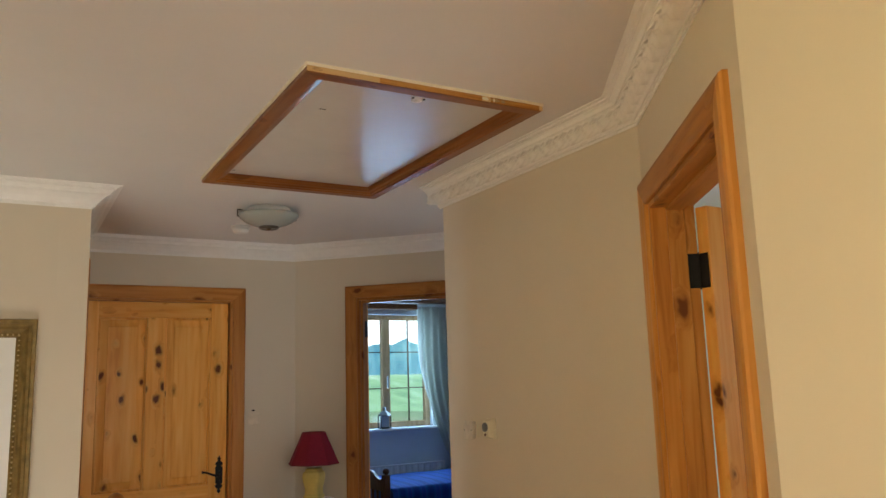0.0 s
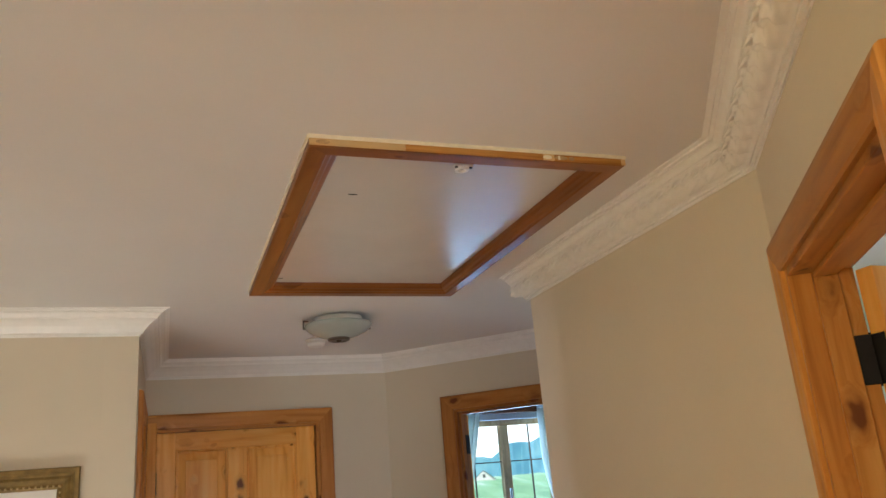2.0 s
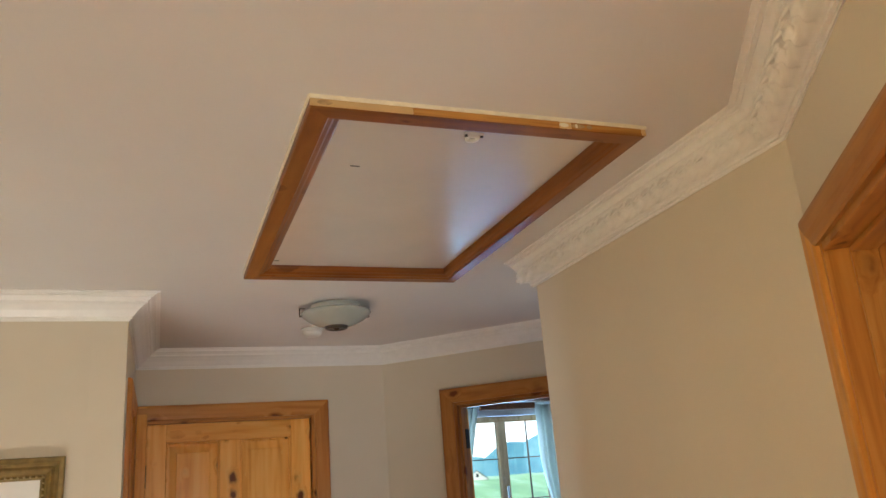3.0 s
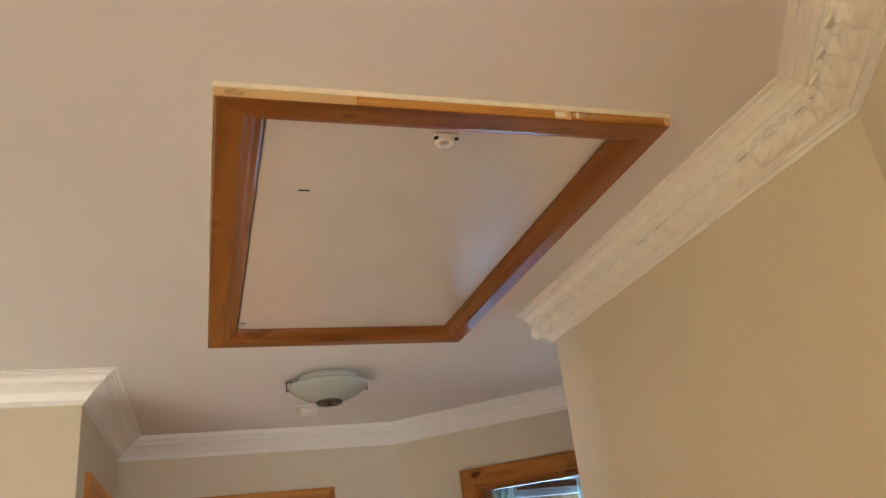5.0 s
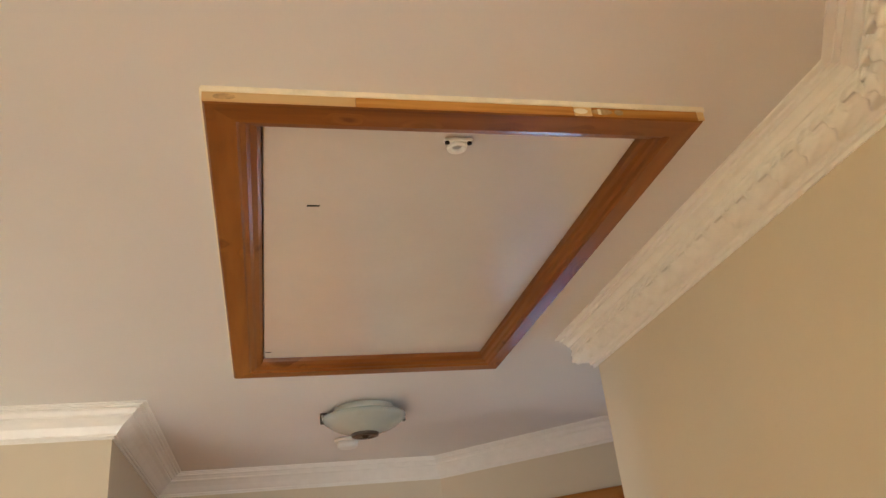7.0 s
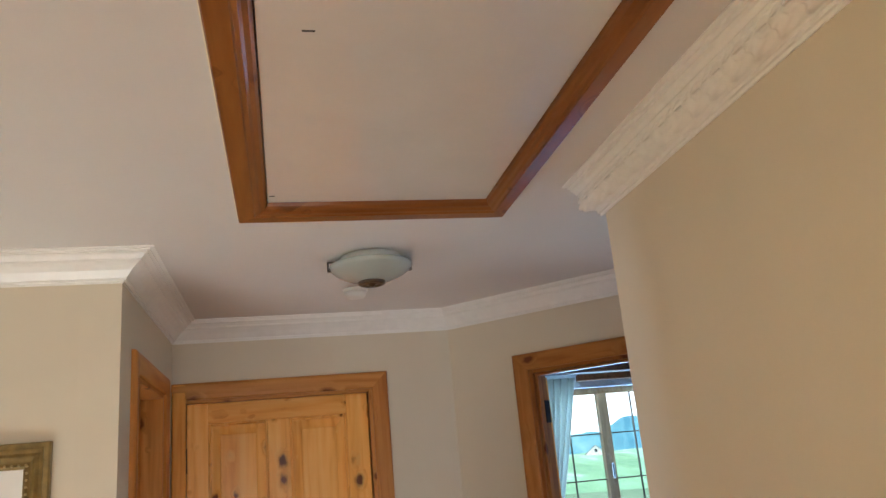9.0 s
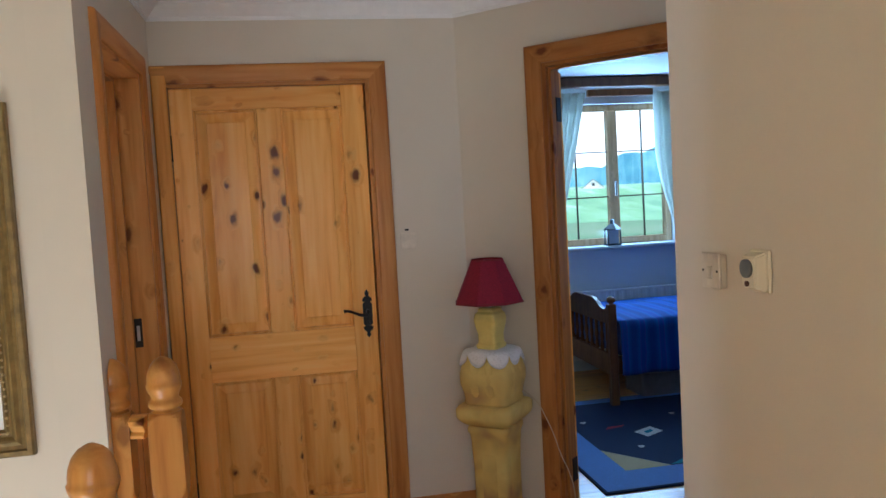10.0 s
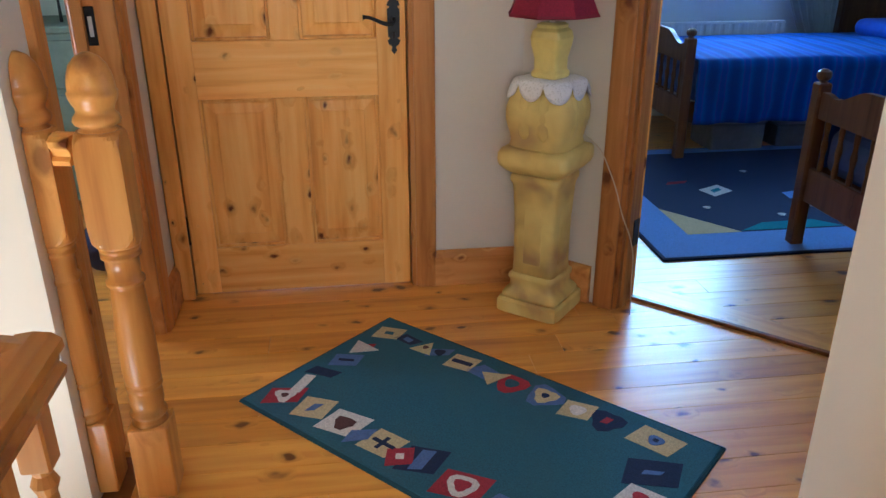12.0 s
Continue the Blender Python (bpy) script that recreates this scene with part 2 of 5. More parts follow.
def sweep(section, path, closed=False, bm=None):
    """Runs a section of (out, z) along a plan path; out is to the path's left. Corners are mitred."""
    bm = bm or bmesh.new()
    n = len(path)
    rings = []
    for i, p in enumerate(path):
        p = Vector(p)
        a = Vector(path[i - 1]) if (i or closed) else None
        c = Vector(path[(i + 1) % n]) if (i < n - 1 or closed) else None
        d1 = (p - a).normalized() if a is not None else (c - p).normalized()
        d2 = (c - p).normalized() if c is not None else d1
        n1, n2 = Vector((-d1.y, d1.x)), Vector((-d2.y, d2.x))
        m = (n1 + n2).normalized()
        k = 1 / max(0.3, m.dot(n1))
        rings.append([bm.verts.new((p.x + m.x * o * k, p.y + m.y * o * k, z)) for o, z in section])
    pairs = list(zip(rings, rings[1:])) + ([(rings[-1], rings[0])] if closed else [])
    s = len(section)
    for a, b in pairs:
        for i in range(s):
            bm.faces.new((a[i], a[(i + 1) % s], b[(i + 1) % s], b[i]))
    if not closed:
        bm.faces.new(rings[0])
        bm.faces.new(rings[-1][::-1])
    return bm


# ---------- structure ----------
CEILING = 2.34
THICK = 0.12


def wall(name, a, b, material, label, openings=(), thick=THICK, top=CEILING + 0.1, bottom=-0.2):
    """A wall whose face runs from a to b with the room on its left; openings: (from, to, sill, head) along it."""
    a, b = Vector(a), Vector(b)
    length = (b - a).length
    ang = math.atan2(b.y - a.y, b.x - a.x)
    bm = bmesh.new()
    x = 0.0
    for s0, s1, sill, head in sorted(openings):
        if s0 > x:
            box((x, -thick, bottom), (s0, 0, top), bm=bm)
        if sill > bottom:
            box((s0, -thick, bottom), (s1, 0, sill), bm=bm)
        if head < top:
            box((s0, -thick, head), (s1, 0, top), bm=bm)
        x = s1
    if x < length:
        box((x, -thick, bottom), (length, 0, top), bm=bm)
    ob = part(name, bm, material)
    ob.matrix_world = pose(a.x, a.y, 0, 0, 0, math.degrees(ang))
    return tagged(ob, label, "wall", kind="structure")


HALL = "cream painted plaster wall of the landing"
D = 0.70710678
# far wall, walked right to left so that the landing is on the left
wall("wall_far", (1.56, 4.68), (0.28, 4.68), WALL, HALL + " beside a pine door", [(0.382, 1.246, -0.2, 2.0)])
wall("wall_bedroom", (2.60, 3.64), (1.56, 4.68), WALL, HALL + " with the bedroom doorway", [(0.25, 1.06, -0.2, 2.0)])
wall("wall_side_room", (0.28, 4.68), (0.28, 3.55), WALL, HALL + " with a narrow doorway", [(0.26, 0.88, -0.2, 2.0)])
wall("wall_stair", (0.16, 3.55), (-1.9, 3.55), WALL, HALL + " behind the stairwell with a gilt frame", bottom=-2.6)
wall("wall_alcove", (2.60, 2.97), (2.60, 3.64), WALL, HALL + " closing the recess with a slim window", [(0.10, 0.56, 0.85, 2.05)])
wall("wall_return", (1.80, 2.97), (2.60, 2.97), WALL, HALL + " turning into the recess")
wall("wall_thermostat", (1.68, 1.72), (1.68, 2.97), WALL, HALL + " carrying a thermostat and switch")
RA, RB = (1.135, 0.895), (1.68, 1.72)
wall("wall_doorway", RA, RB, WALL, HALL + " almost filled by a pine doorway", [(0.135, 0.905, -0.2, 1.985)])
wall("wall_corridor", (1.135, -1.2), (1.135, 0.895), WALL, HALL + " lit warmly along the corridor")
wall("wall_back", (-1.9, -1.2), (1.135, -1.2), WALL, HALL + " with a window behind", [(1.75, 2.95, 0.65, 1.95)])
# the west wall's opening is added for that lamp
wall("wall_west", (-1.9, 3.55), (-1.9, -1.2), WALL, HALL + " with an added unseen opening for the west light", [(3.40, 4.60, 0.85, 2.05)], bottom=-2.6)
wall("wall_well_near", (-1.9, 1.50), (0.36, 1.50), WALL, HALL + " lining the stairwell with a low window", [(0.55, 1.75, -1.95, -1.05)], top=-0.02, bottom=-2.6)
wall("wall_well_end", (0.36, 1.50), (0.36, 3.55), WALL, HALL + " lining the stairwell below the landing", top=-0.02, bottom=-2.6)
# bedroom shell
wall("wall_bedroom_window", (5.2, 7.30), (1.35, 7.30), WALL_BED, "pale painted bedroom wall with a wooden window", [(1.27, 2.36, 1.02, 2.17)], thick=0.22)
wall("wall_bedroom_left", (1.35, 7.30), (1.35, 4.80), WALL_BED, "pale painted bedroom wall")
wall("wall_bedroom_right", (5.2, 3.76), (5.2, 7.30), WALL_BED, "pale painted bedroom wall behind the beds")
wall("wall_bedroom_near", (2.72, 3.76), (5.2, 3.76), WALL_BED, "pale painted bedroom wall behind the near bed")
# side room shell
wall("wall_side_room_back", (-1.4, 6.3), (-1.4, 3.67), WALL_GREEN, "pale green side room wall")
wall("wall_side_room_right", (0.16, 4.80), (0.16, 6.3), WALL_GREEN, "pale green side room wall")
wall("wall_side_room_end", (0.16, 6.3), (-1.4, 6.3), WALL_GREEN, "pale green side room wall")
# room behind the right-hand doorway
wall("wall_right_room", (3.6, 0.2), (3.6, 2.85), WALL, "cream wall of the room behind the doorway", [(0.85, 1.75, 1.0, 2.0)])
wall("wall_right_room_near", (1.26, 0.2), (3.6, 0.2), WALL, "cream wall of the room behind the doorway")


# ceiling with the loft opening left free
HX0, HX1, HY0, HY1 = 0.66, 1.44, 1.887, 3.18
bm = bmesh.new()
for lo, hi in (((-2.1, -2.4), (5.5, HY0 + 0.04)), ((-2.1, HY1 - 0.04), (5.5, 7.6)), ((-2.1, HY0 + 0.04), (HX0 + 0.04, HY1 - 0.04)), ((HX1 - 0.04, HY0 + 0.04), (5.5, HY1 - 0.04))):
    box((*lo, CEILING), (*hi, CEILING + 0.12), bm=bm)
tagged(part("ceiling", bm, CEIL), "off-white painted plaster ceiling round a loft hatch", "ceiling", kind="structure")
tagged(part("roof", box((-2.2, -2.5, CEILING + 0.14), (5.6, 7.7, CEILING + 0.2)), CEIL), "plain roof slab closing the house above", "roof", kind="structure")


def strip(section, a, b, k0=0.0, k1=0.0, relief=None, step=0.005, fine=1):
    """A moulding from a to b with its outside to the left; k0, k1 are the tangents of the mitres."""
    a, b = Vector(a), Vector(b)
    d = (b - a).normalized()
    n = Vector((-d.y, d.x))
    length = (b - a).length
    sec = []
    for i, (o, z) in enumerate(section):
        o2, z2 = section[(i + 1) % len(section)]
        m = fine if relief and i in relief[1] else 1
        for j in range(m):
            sec.append((o + (o2 - o) * j / m, z + (z2 - z) * j / m, (relief[1].index(i) * m + j) / (m * len(relief[1])) if m > 1 else None))
    count = max(1, int(length / step)) if relief else 1
    rings = []
    bm = bmesh.new()
    for i in range(count + 1):
        ring = []
        for o, z, v in sec:
            u0, u1 = o * k0, length - o * k1
            u = u0 + (u1 - u0) * i / count
            if v is not None:
                h = relief[0](u, v)
                o, z = o + h * 0.7, z - h * 0.7
            p = a + d * u + n * o
            ring.append(bm.verts.new((p.x, p.y, z)))
        rings.append(ring)
    m = len(sec)
    for r, q in zip(rings, rings[1:]):
        for i in range(m):
            bm.faces.new((r[i], r[(i + 1) % m], q[(i + 1) % m], q[i]))
    bm.faces.new(rings[0])
    bm.faces.new(rings[-1][::-1])
    return bm


def acanthus(u, v):
    """Height of the leaf ornament at u metres along and v across its band: overlapping leaves under a row of curls."""
    edge = min(1.0, 7 * v, 7 * (1 - v))
    swell = math.sin(math.pi * min(1.0, v * 1.18)) if v < 0.847 else 0.0
    p = u / 0.078 + 0.55 * math.sin(math.pi * v) - 0.25 * v
    a = p - math.floor(p)
    # each leaf rises to a rolled lip and falls away to the next
    leaf = (a / 0.80) ** 0.7 if a < 0.80 else max(0.0, 1 - ((a - 0.80) / 0.20) ** 2)
    lip = math.exp(-((a - 0.76) / 0.09) ** 2)
    ribs = 0.5 + 0.5 * math.cos(2 * math.pi * (3.4 * v + 1.6 * a))
    q = u / 0.039 + 0.18 * math.sin(9 * v)
    c = q - math.floor(q) - 0.5
    big = 1.0 if math.floor(q) % 2 else 0.72
    curl = max(0.0, 1 - (2.3 * c / big) ** 2 - ((v - 0.80) / (0.17 * big)) ** 2) ** 0.5
    scroll = max(0.0, 1 - ((a - 0.30) / 0.14) ** 2 - ((v - 0.56) / 0.12) ** 2) ** 0.5
    return 1.9 * edge * (0.0035 * swell + swell ** 0.7 * (0.0085 * leaf + 0.0040 * lip + 0.0042 * ribs * leaf) + 0.0125 * curl * big + 0.004 * scroll)


# coving section: wall foot, fillets, the ornamented hollow, fillets, ceiling edge
C = CEILING
COVE = [(0, C), (0, C - 0.090), (0.005, C - 0.0905), (0.0055, C - 0.083), (0.013, C - 0.083), (0.0135, C - 0.076), (0.017, C - 0.075), (0.034, C - 0.055), (0.052, C - 0.040), (0.066, C - 0.033), (0.0665, C - 0.027), (0.071, C - 0.027), (0.078, C - 0.018), (0.087, C - 0.0145), (0.0865, C - 0.009), (0.096, C - 0.009), (0.0965, C - 0.004), (0.110, C - 0.004), (0.110, C)]
BAND = [6, 7, 8]
T33, T45, T90 = math.tan(radians(16.7)), math.tan(radians(22.5)), 1.0
for name, a, b, k0, k1, ornate in (
    ("corridor", (1.135, -1.2), (1.135, 0.895), 0, -T33, False),
    ("doorway", (1.135, 0.895), (1.68, 1.72), -T33, T33, True),
    ("thermostat", (1.68, 1.72), (1.68, 2.995), T33, 0, True),
    ("bedroom", (2.60, 3.64), (1.56, 4.68), 0, T45, False),
    ("far", (1.56, 4.68), (0.28, 4.68), T45, T90, False),
    ("side", (0.28, 4.68), (0.28, 3.55), T90, -T90, False),
    ("stair", (0.28, 3.55), (-1.9, 3.55), -T90, 0, False),
):
    c = part("coving_" + name, strip(COVE, a, b, k0, k1, (acanthus, BAND) if ornate else None, 0.0042, 7), COVING, smooth=False)
    tagged(c, "white moulded plaster coving with leaf ornament along the ceiling", "coving", kind="structure")
    if ornate:
        # the leaf band is rounded, the fillets stay crisp
        per_ring = len(COVE) + 6 * len(BAND)
        c.data.polygons.foreach_set("use_smooth", [BAND[0] < (i % per_ring) < BAND[0] + 7 * len(BAND) - 1 for i in range(len(c.data.polygons))])

# skirting boards
SKIRT = [(0, 0), (0.018, 0), (0.018, 0.115), (0.014, 0.124), (0.012, 0.132), (0.006, 0.140), (0, 0.142)]
for name, a, b, k0, k1 in (
    ("far", (1.56, 4.68), (1.222, 4.68), T45, 0),
    ("bedroom", (1.788, 4.452), (1.56, 4.68), 0, T45),
    ("side", (0.28, 4.68), (0.28, 4.50), 0, 0),
    ("thermostat", (1.68, 1.80), (1.68, 2.97), 0, -1),
    ("return", (1.68, 2.97), (2.60, 2.97), -1, 0),
    ("corridor", (1.135, -1.2), (1.135, 0.895), 0, 0),
):
    ob = part("baseboard_" + name, strip(SKIRT, a, b, k0, k1), TRIM_X)
    tagged(ob, "varnished pine skirting board along the wall", "baseboard", kind="structure")


# ---------- doors ----------
def panel_door(name, width, height, thick, label, at, rz, cat="door", hinge_side=None):
    """A four-panel pine door; its origin is the hinge foot, it runs along +x, its seen face is -y."""
    d = empty(name, at, rz, label, cat)
    x0, x1 = 0.09, width - 0.10
    m0, m1 = width * 0.435, width * 0.555
    bev = 0.002
    part("stile", box((0, 0, 0), (x0, thick, height), bev), PINE_Z, d)
    part("stile", box((x1, 0, 0), (width, thick, height), bev), PINE_Z, d)
    for z0, z1 in ((0.0, 0.18), (0.73, 0.925), (height - 0.09, height)):
        part("rail", box((x0, 0.0005, z0), (x1, thick - 0.0005, z1), bev), PINE_X, d)
    for z0, z1 in ((0.18, 0.73), (0.925, height - 0.09)):
        part("muntin", box((m0, 0.0005, z0), (m1, thick - 0.0005, z1), bev), PINE_Z, d)
        for a, b in ((x0, m0), (m1, x1)):
            # raised field with a sloped margin and a bead round it
            bm = bmesh.new()
            rings = []
            for inset, y in ((0, 0.016), (0.004, 0.016), (0.012, 0.020), (0.020, 0.020), (0.050, 0.013), (0.053, 0.010)):
                rings.append([bm.verts.new(p) for p in ((a + inset, y, z0 + inset), (b - inset, y, z0 + inset), (b - inset, y, z1 - inset), (a + inset, y, z1 - inset))])
            for r, q in zip(rings, rings[1:]):
                for i in range(4):
                    bm.faces.new((r[i], r[(i + 1) % 4], q[(i + 1) % 4], q[i]))
            bm.faces.new(rings[-1])
            back = [bm.verts.new((v.co.x, 0.028, v.co.z)) for v in rings[0]]
            for i in range(4):
                bm.faces.new((rings[0][i], back[i], back[(i + 1) % 4], rings[0][(i + 1) % 4]))
            bm.faces.new(back[::-1])
            part("panel", bm, PINE_Z, d)
            # quirk bead
            bm = bmesh.new()
            for lo, hi in (((a, z0), (a + 0.012, z1)), ((b - 0.012, z0), (b, z1)), ((a + 0.012, z0), (b - 0.012, z0 + 0.012)), ((a + 0.012, z1 - 0.012), (b - 0.012, z1))):
                box((lo[0], 0.004, lo[1]), (hi[0], 0.018, hi[1]), 0.004, bm=bm)
            part("bead", bm, PINE_Z, d)
    return d


def leaf_hinge(door, z, x=-0.004, y=-0.006):
    bm = lathe([(0.006, z), (0.006, z + 0.10)], 10, at=(x, y, 0))
    lathe([(0.0075, z - 0.006), (0.0075, z)], 10, bm=bm, at=(x, y, 0))
    return part("hinge", bm, IRON, door, "black iron hinge")


def lever_handle(door, x, z, way):
    """Black iron lever on a back plate with leaf-shaped ends."""
    bm = bmesh.new()
    outline = [(0.0, -0.105), (0.010, -0.092), (0.006, -0.080), (0.018, -0.070), (0.022, -0.058), (0.012, -0.052), (0.020, -0.045), (0.021, 0.045), (0.012, 0.052), (0.022, 0.058), (0.018, 0.070), (0.006, 0.080), (0.010, 0.092), (0.0, 0.108)]
    pts = outline + [(-px, pz) for px, pz in outline[-2:0:-1]]
    f = [bm.verts.new((x + px, -0.005, z + pz)) for px, pz in pts]
    g = [bm.verts.new((x + px, 0.0, z + pz)) for px, pz in pts]
    bm.faces.new(f)
    bm.faces.new(g[::-1])
    for i in range(len(pts)):
        bm.faces.new((f[i], g[i], g[(i + 1) % len(pts)], f[(i + 1) % len(pts)]))
    plate = part("handle_plate", bm, IRON, door, "black iron back plate with leaf-shaped ends")
    cu = bmesh.new()
    prev = None
    for i in range(15):
        t = i / 14
        px = x + way * 0.105 * max(0.0, t - 0.18) / 0.82
        py = -0.045 * min(1.0, t / 0.2)
        pz = z + 0.012 + (-0.012 * math.sin(t * 5.0) if t > 0.2 else 0)
        r = 0.0085 - 0.003 * t + (0.003 if t > 0.93 else 0)
        ring = [cu.verts.new((px + (0 if t > 0.2 else r * math.cos(a)), py + r * math.cos(a) * (1 if t > 0.2 else 0), pz + r * math.sin(a))) for a in [2 * math.pi * j / 10 for j in range(10)]]
        if prev:
            for j in range(10):
                cu.faces.new((prev[j], prev[(j + 1) % 10], ring[(j + 1) % 10], ring[j]))
        else:
            cu.faces.new(ring[::-1])
        prev = ring
    cu.faces.new(prev)
    part("lever", cu, IRON, plate, "black iron lever", smooth=True)
    key = lathe([(0.004, -0.012), (0.006, -0.008), (0.006, 0.008), (0.002, 0.012)], 8)
    bmesh.ops.transform(key, matrix=pose(x, -0.007, z - 0.04), verts=key.verts[:])
    part("keyhole_cover", key, IRON, plate)


def door_lining(name, a, ang, s0, s1, head, label, depth=THICK, arch=0.075, sides=(1,), stop=0.07, skip_right=False, lap=0.035, wood=None):
    """Lining and architraves of an opening in a wall that starts at a; x runs along the wall, the hall is at +y."""
    f = empty(name, (*a, 0), ang, label, "door frame", kind="structure")
    t = 0.022
    upright, level = wood or (TRIM_Z, TRIM_X)
    part("jamb", box((s0 - 0.001, -depth - 0.004, 0), (s0 + t, 0.004, head), 0.002), upright, f)
    part("jamb", box((s1 - t, -depth - 0.004, 0), (s1 + 0.001, 0.004, head), 0.002), upright, f)
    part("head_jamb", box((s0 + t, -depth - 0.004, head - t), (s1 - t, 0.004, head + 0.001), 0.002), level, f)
    if stop:
        part("door_stop", box((s0 + t, -stop, 0), (s0 + t + 0.012, -stop + lap, head - t), 0.002), upright, f)
        part("door_stop", box((s1 - t - 0.012, -stop, 0), (s1 - t, -stop + lap, head - t), 0.002), upright, f)
        part("door_stop", box((s0 + t + 0.012, -stop, head - t - 0.012), (s1 - t - 0.012, -stop + lap, head - t), 0.002), level, f)
    sec = [(0.0, 0.0), (0.013, 0.0), (0.016, 0.006), (0.017, 0.020), (0.020, 0.034), (0.021, 0.060), (0.018, 0.071), (0.012, arch), (0.0, arch)]
    for side in sides:
        y0 = 0.0 if side > 0 else -depth

        def leg(x, way, z1):
            bm = bmesh.new()
            lo = [bm.verts.new((x + way * w, y0 + side * o, 0)) for o, w in sec]
            hi = [bm.verts.new((x + way * w, y0 + side * o, z1 + w)) for o, w in sec]
            n = len(sec)
            bm.faces.new(lo)
            bm.faces.new(hi[::-1])
            for i in range(n):
                bm.faces.new((lo[i], hi[i], hi[(i + 1) % n], lo[(i + 1) % n]))
            part("architrave", bm, upright, f)
        leg(s0 + 0.006, -1, head - 0.006)
        if not skip_right:
            leg(s1 - 0.006, 1, head - 0.006)
        bm = bmesh.new()
        lo = [bm.verts.new((s0 + 0.006 - w, y0 + side * o, head - 0.006 + w)) for o, w in sec]
        hi = [bm.verts.new((s1 - 0.006 + w, y0 + side * o, head - 0.006 + w)) for o, w in sec]
        n = len(sec)
        bm.faces.new(lo)
        bm.faces.new(hi[::-1])
        for i in range(n):
            bm.faces.new((lo[i], hi[i], hi[(i + 1) % n], lo[(i + 1) % n]))
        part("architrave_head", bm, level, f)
    return f


# closed far door: wall runs from (1.56, 4.68) towards -x, so its hinge side is at the larger s
door_lining("door_frame_far", (1.56, 4.68), 180, 0.383, 1.245, 2.0, "knotty pine frame round the closed door", skip_right=True, stop=0.10)
# narrow left architrave against the corner
corner_arch = box((0.2835, 4.660, 0), (0.3424, 4.6795, 2.066), 0.004)
tagged(part("trim_corner", corner_arch, PINE_Z), "narrow pine architrave cut to fit the corner", "trim", kind="structure")
door_far = panel_door("pine_door", 0.806, 1.972, 0.04, "closed knotty pine four-panel door in the far wall", (0.343, 4.700, 0.006), 0)
leaf_hinge(door_far, 1.68), leaf_hinge(door_far, 0.21)
lever_handle(door_far, 0.766, 0.975, -1)

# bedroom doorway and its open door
bed_frame = door_lining("door_frame_bedroom", (2.60, 3.64), 135, 0.25, 1.06, 2.0, "pine frame of the open bedroom doorway", sides=(1, -1), stop=0.055, wood=(SHADED_Z, SHADED_X))
for z in (1.76, 0.22):
    part("hinge", box((1.033, -0.122, z), (1.0385, -0.080, z + 0.10), 0.001), IRON, bed_frame, "black painted butt hinge")
ob = empty("threshold", (2.60, 3.64, 0), 135)
part("edge_strip", box((0.25, -0.130, -0.004), (1.06, -0.108, 0.013), 0.003), STAIN_X, ob, "dark worn edge strip")
part("saddle_board", box((0.25, -0.245, -0.004), (1.06, -0.1305, 0.008), 0.002), FLOOR_X, ob)
tagged(ob, "worn wooden threshold board in the bedroom doorway", "threshold", kind="structure")

# side room doorway: wall runs from (0.28, 4.68) towards -y
door_lining("door_frame_side", (0.28, 4.68), 270, 0.255, 0.885, 2.0, "pine frame of the open side room doorway", sides=(1, -1), stop=0.118)
plate = empty("strike_plate", (0.213, 4.4035, 1.02), 0, "dark metal strike plate in the pine door jamb", "strike plate")
part("plate", box((-0.014, -0.003, -0.055), (0.014, 0.0, 0.055), 0.001), IRON, plate)
part("latch_recess", box((-0.006, -0.0045, -0.030), (0.006, -0.002, 0.028), 0.001), plain("worn_steel", (0.55, 0.53, 0.5), 0.3, 0.9), plate, "bright worn steel latch recess")

# right-hand doorway and its door, opened away from the landing
RANG = math.degrees(math.atan2(RB[1] - RA[1], RB[0] - RA[0]))
right_frame = door_lining("door_frame_right", RA, RANG, 0.135, 0.905, 1.985, "pine frame of the doorway beside the corridor", stop=0.092, lap=0.05, wood=(GOLD_Z, GOLD_SHADE_X))
ru = Vector((math.cos(radians(RANG)), math.sin(radians(RANG))))
rn = Vector((-ru.y, ru.x))
# hung on the room side of the far jamb and swung well past square
SWING = 36.0
pin = Vector(RA) + ru * 0.889 - rn * 0.1275
foot = pin - 0.04 * (ru * math.cos(radians(SWING)) + rn * math.sin(radians(SWING)))
door_right = panel_door("pine_door", 0.74, 1.952, 0.04, "open knotty pine four-panel door in the side doorway", (foot.x, foot.y, 0.006), RANG - 90 + SWING)
for z in (1.716, 0.2):
    bm = box((-0.0035, 0.006, z), (-0.0005, 0.038, z + 0.10), 0.001)
    lathe([(0.006, z - 0.004), (0.006, z + 0.104)], 10, bm=bm, at=(-0.003, 0.043, 0))
    part("hinge", bm, IRON, door_right, "black painted butt hinge")
    part("hinge", box((0.8785, -0.126, z + 0.006), (0.8825, -0.086, z + 0.106), 0.001), IRON, right_frame, "black painted butt hinge")

# bedroom door swung in against the bedroom wall
bed_hinge = Vector((2.60, 3.64)) + Vector((-D, D)) * 1.036 + Vector((D, D)) * 0.135
door_bed = panel_door("pine_door", 0.76, 1.96, 0.04, "open pine bedroom door swung into the bedroom", (bed_hinge.x, bed_hinge.y, 0.006), 122)

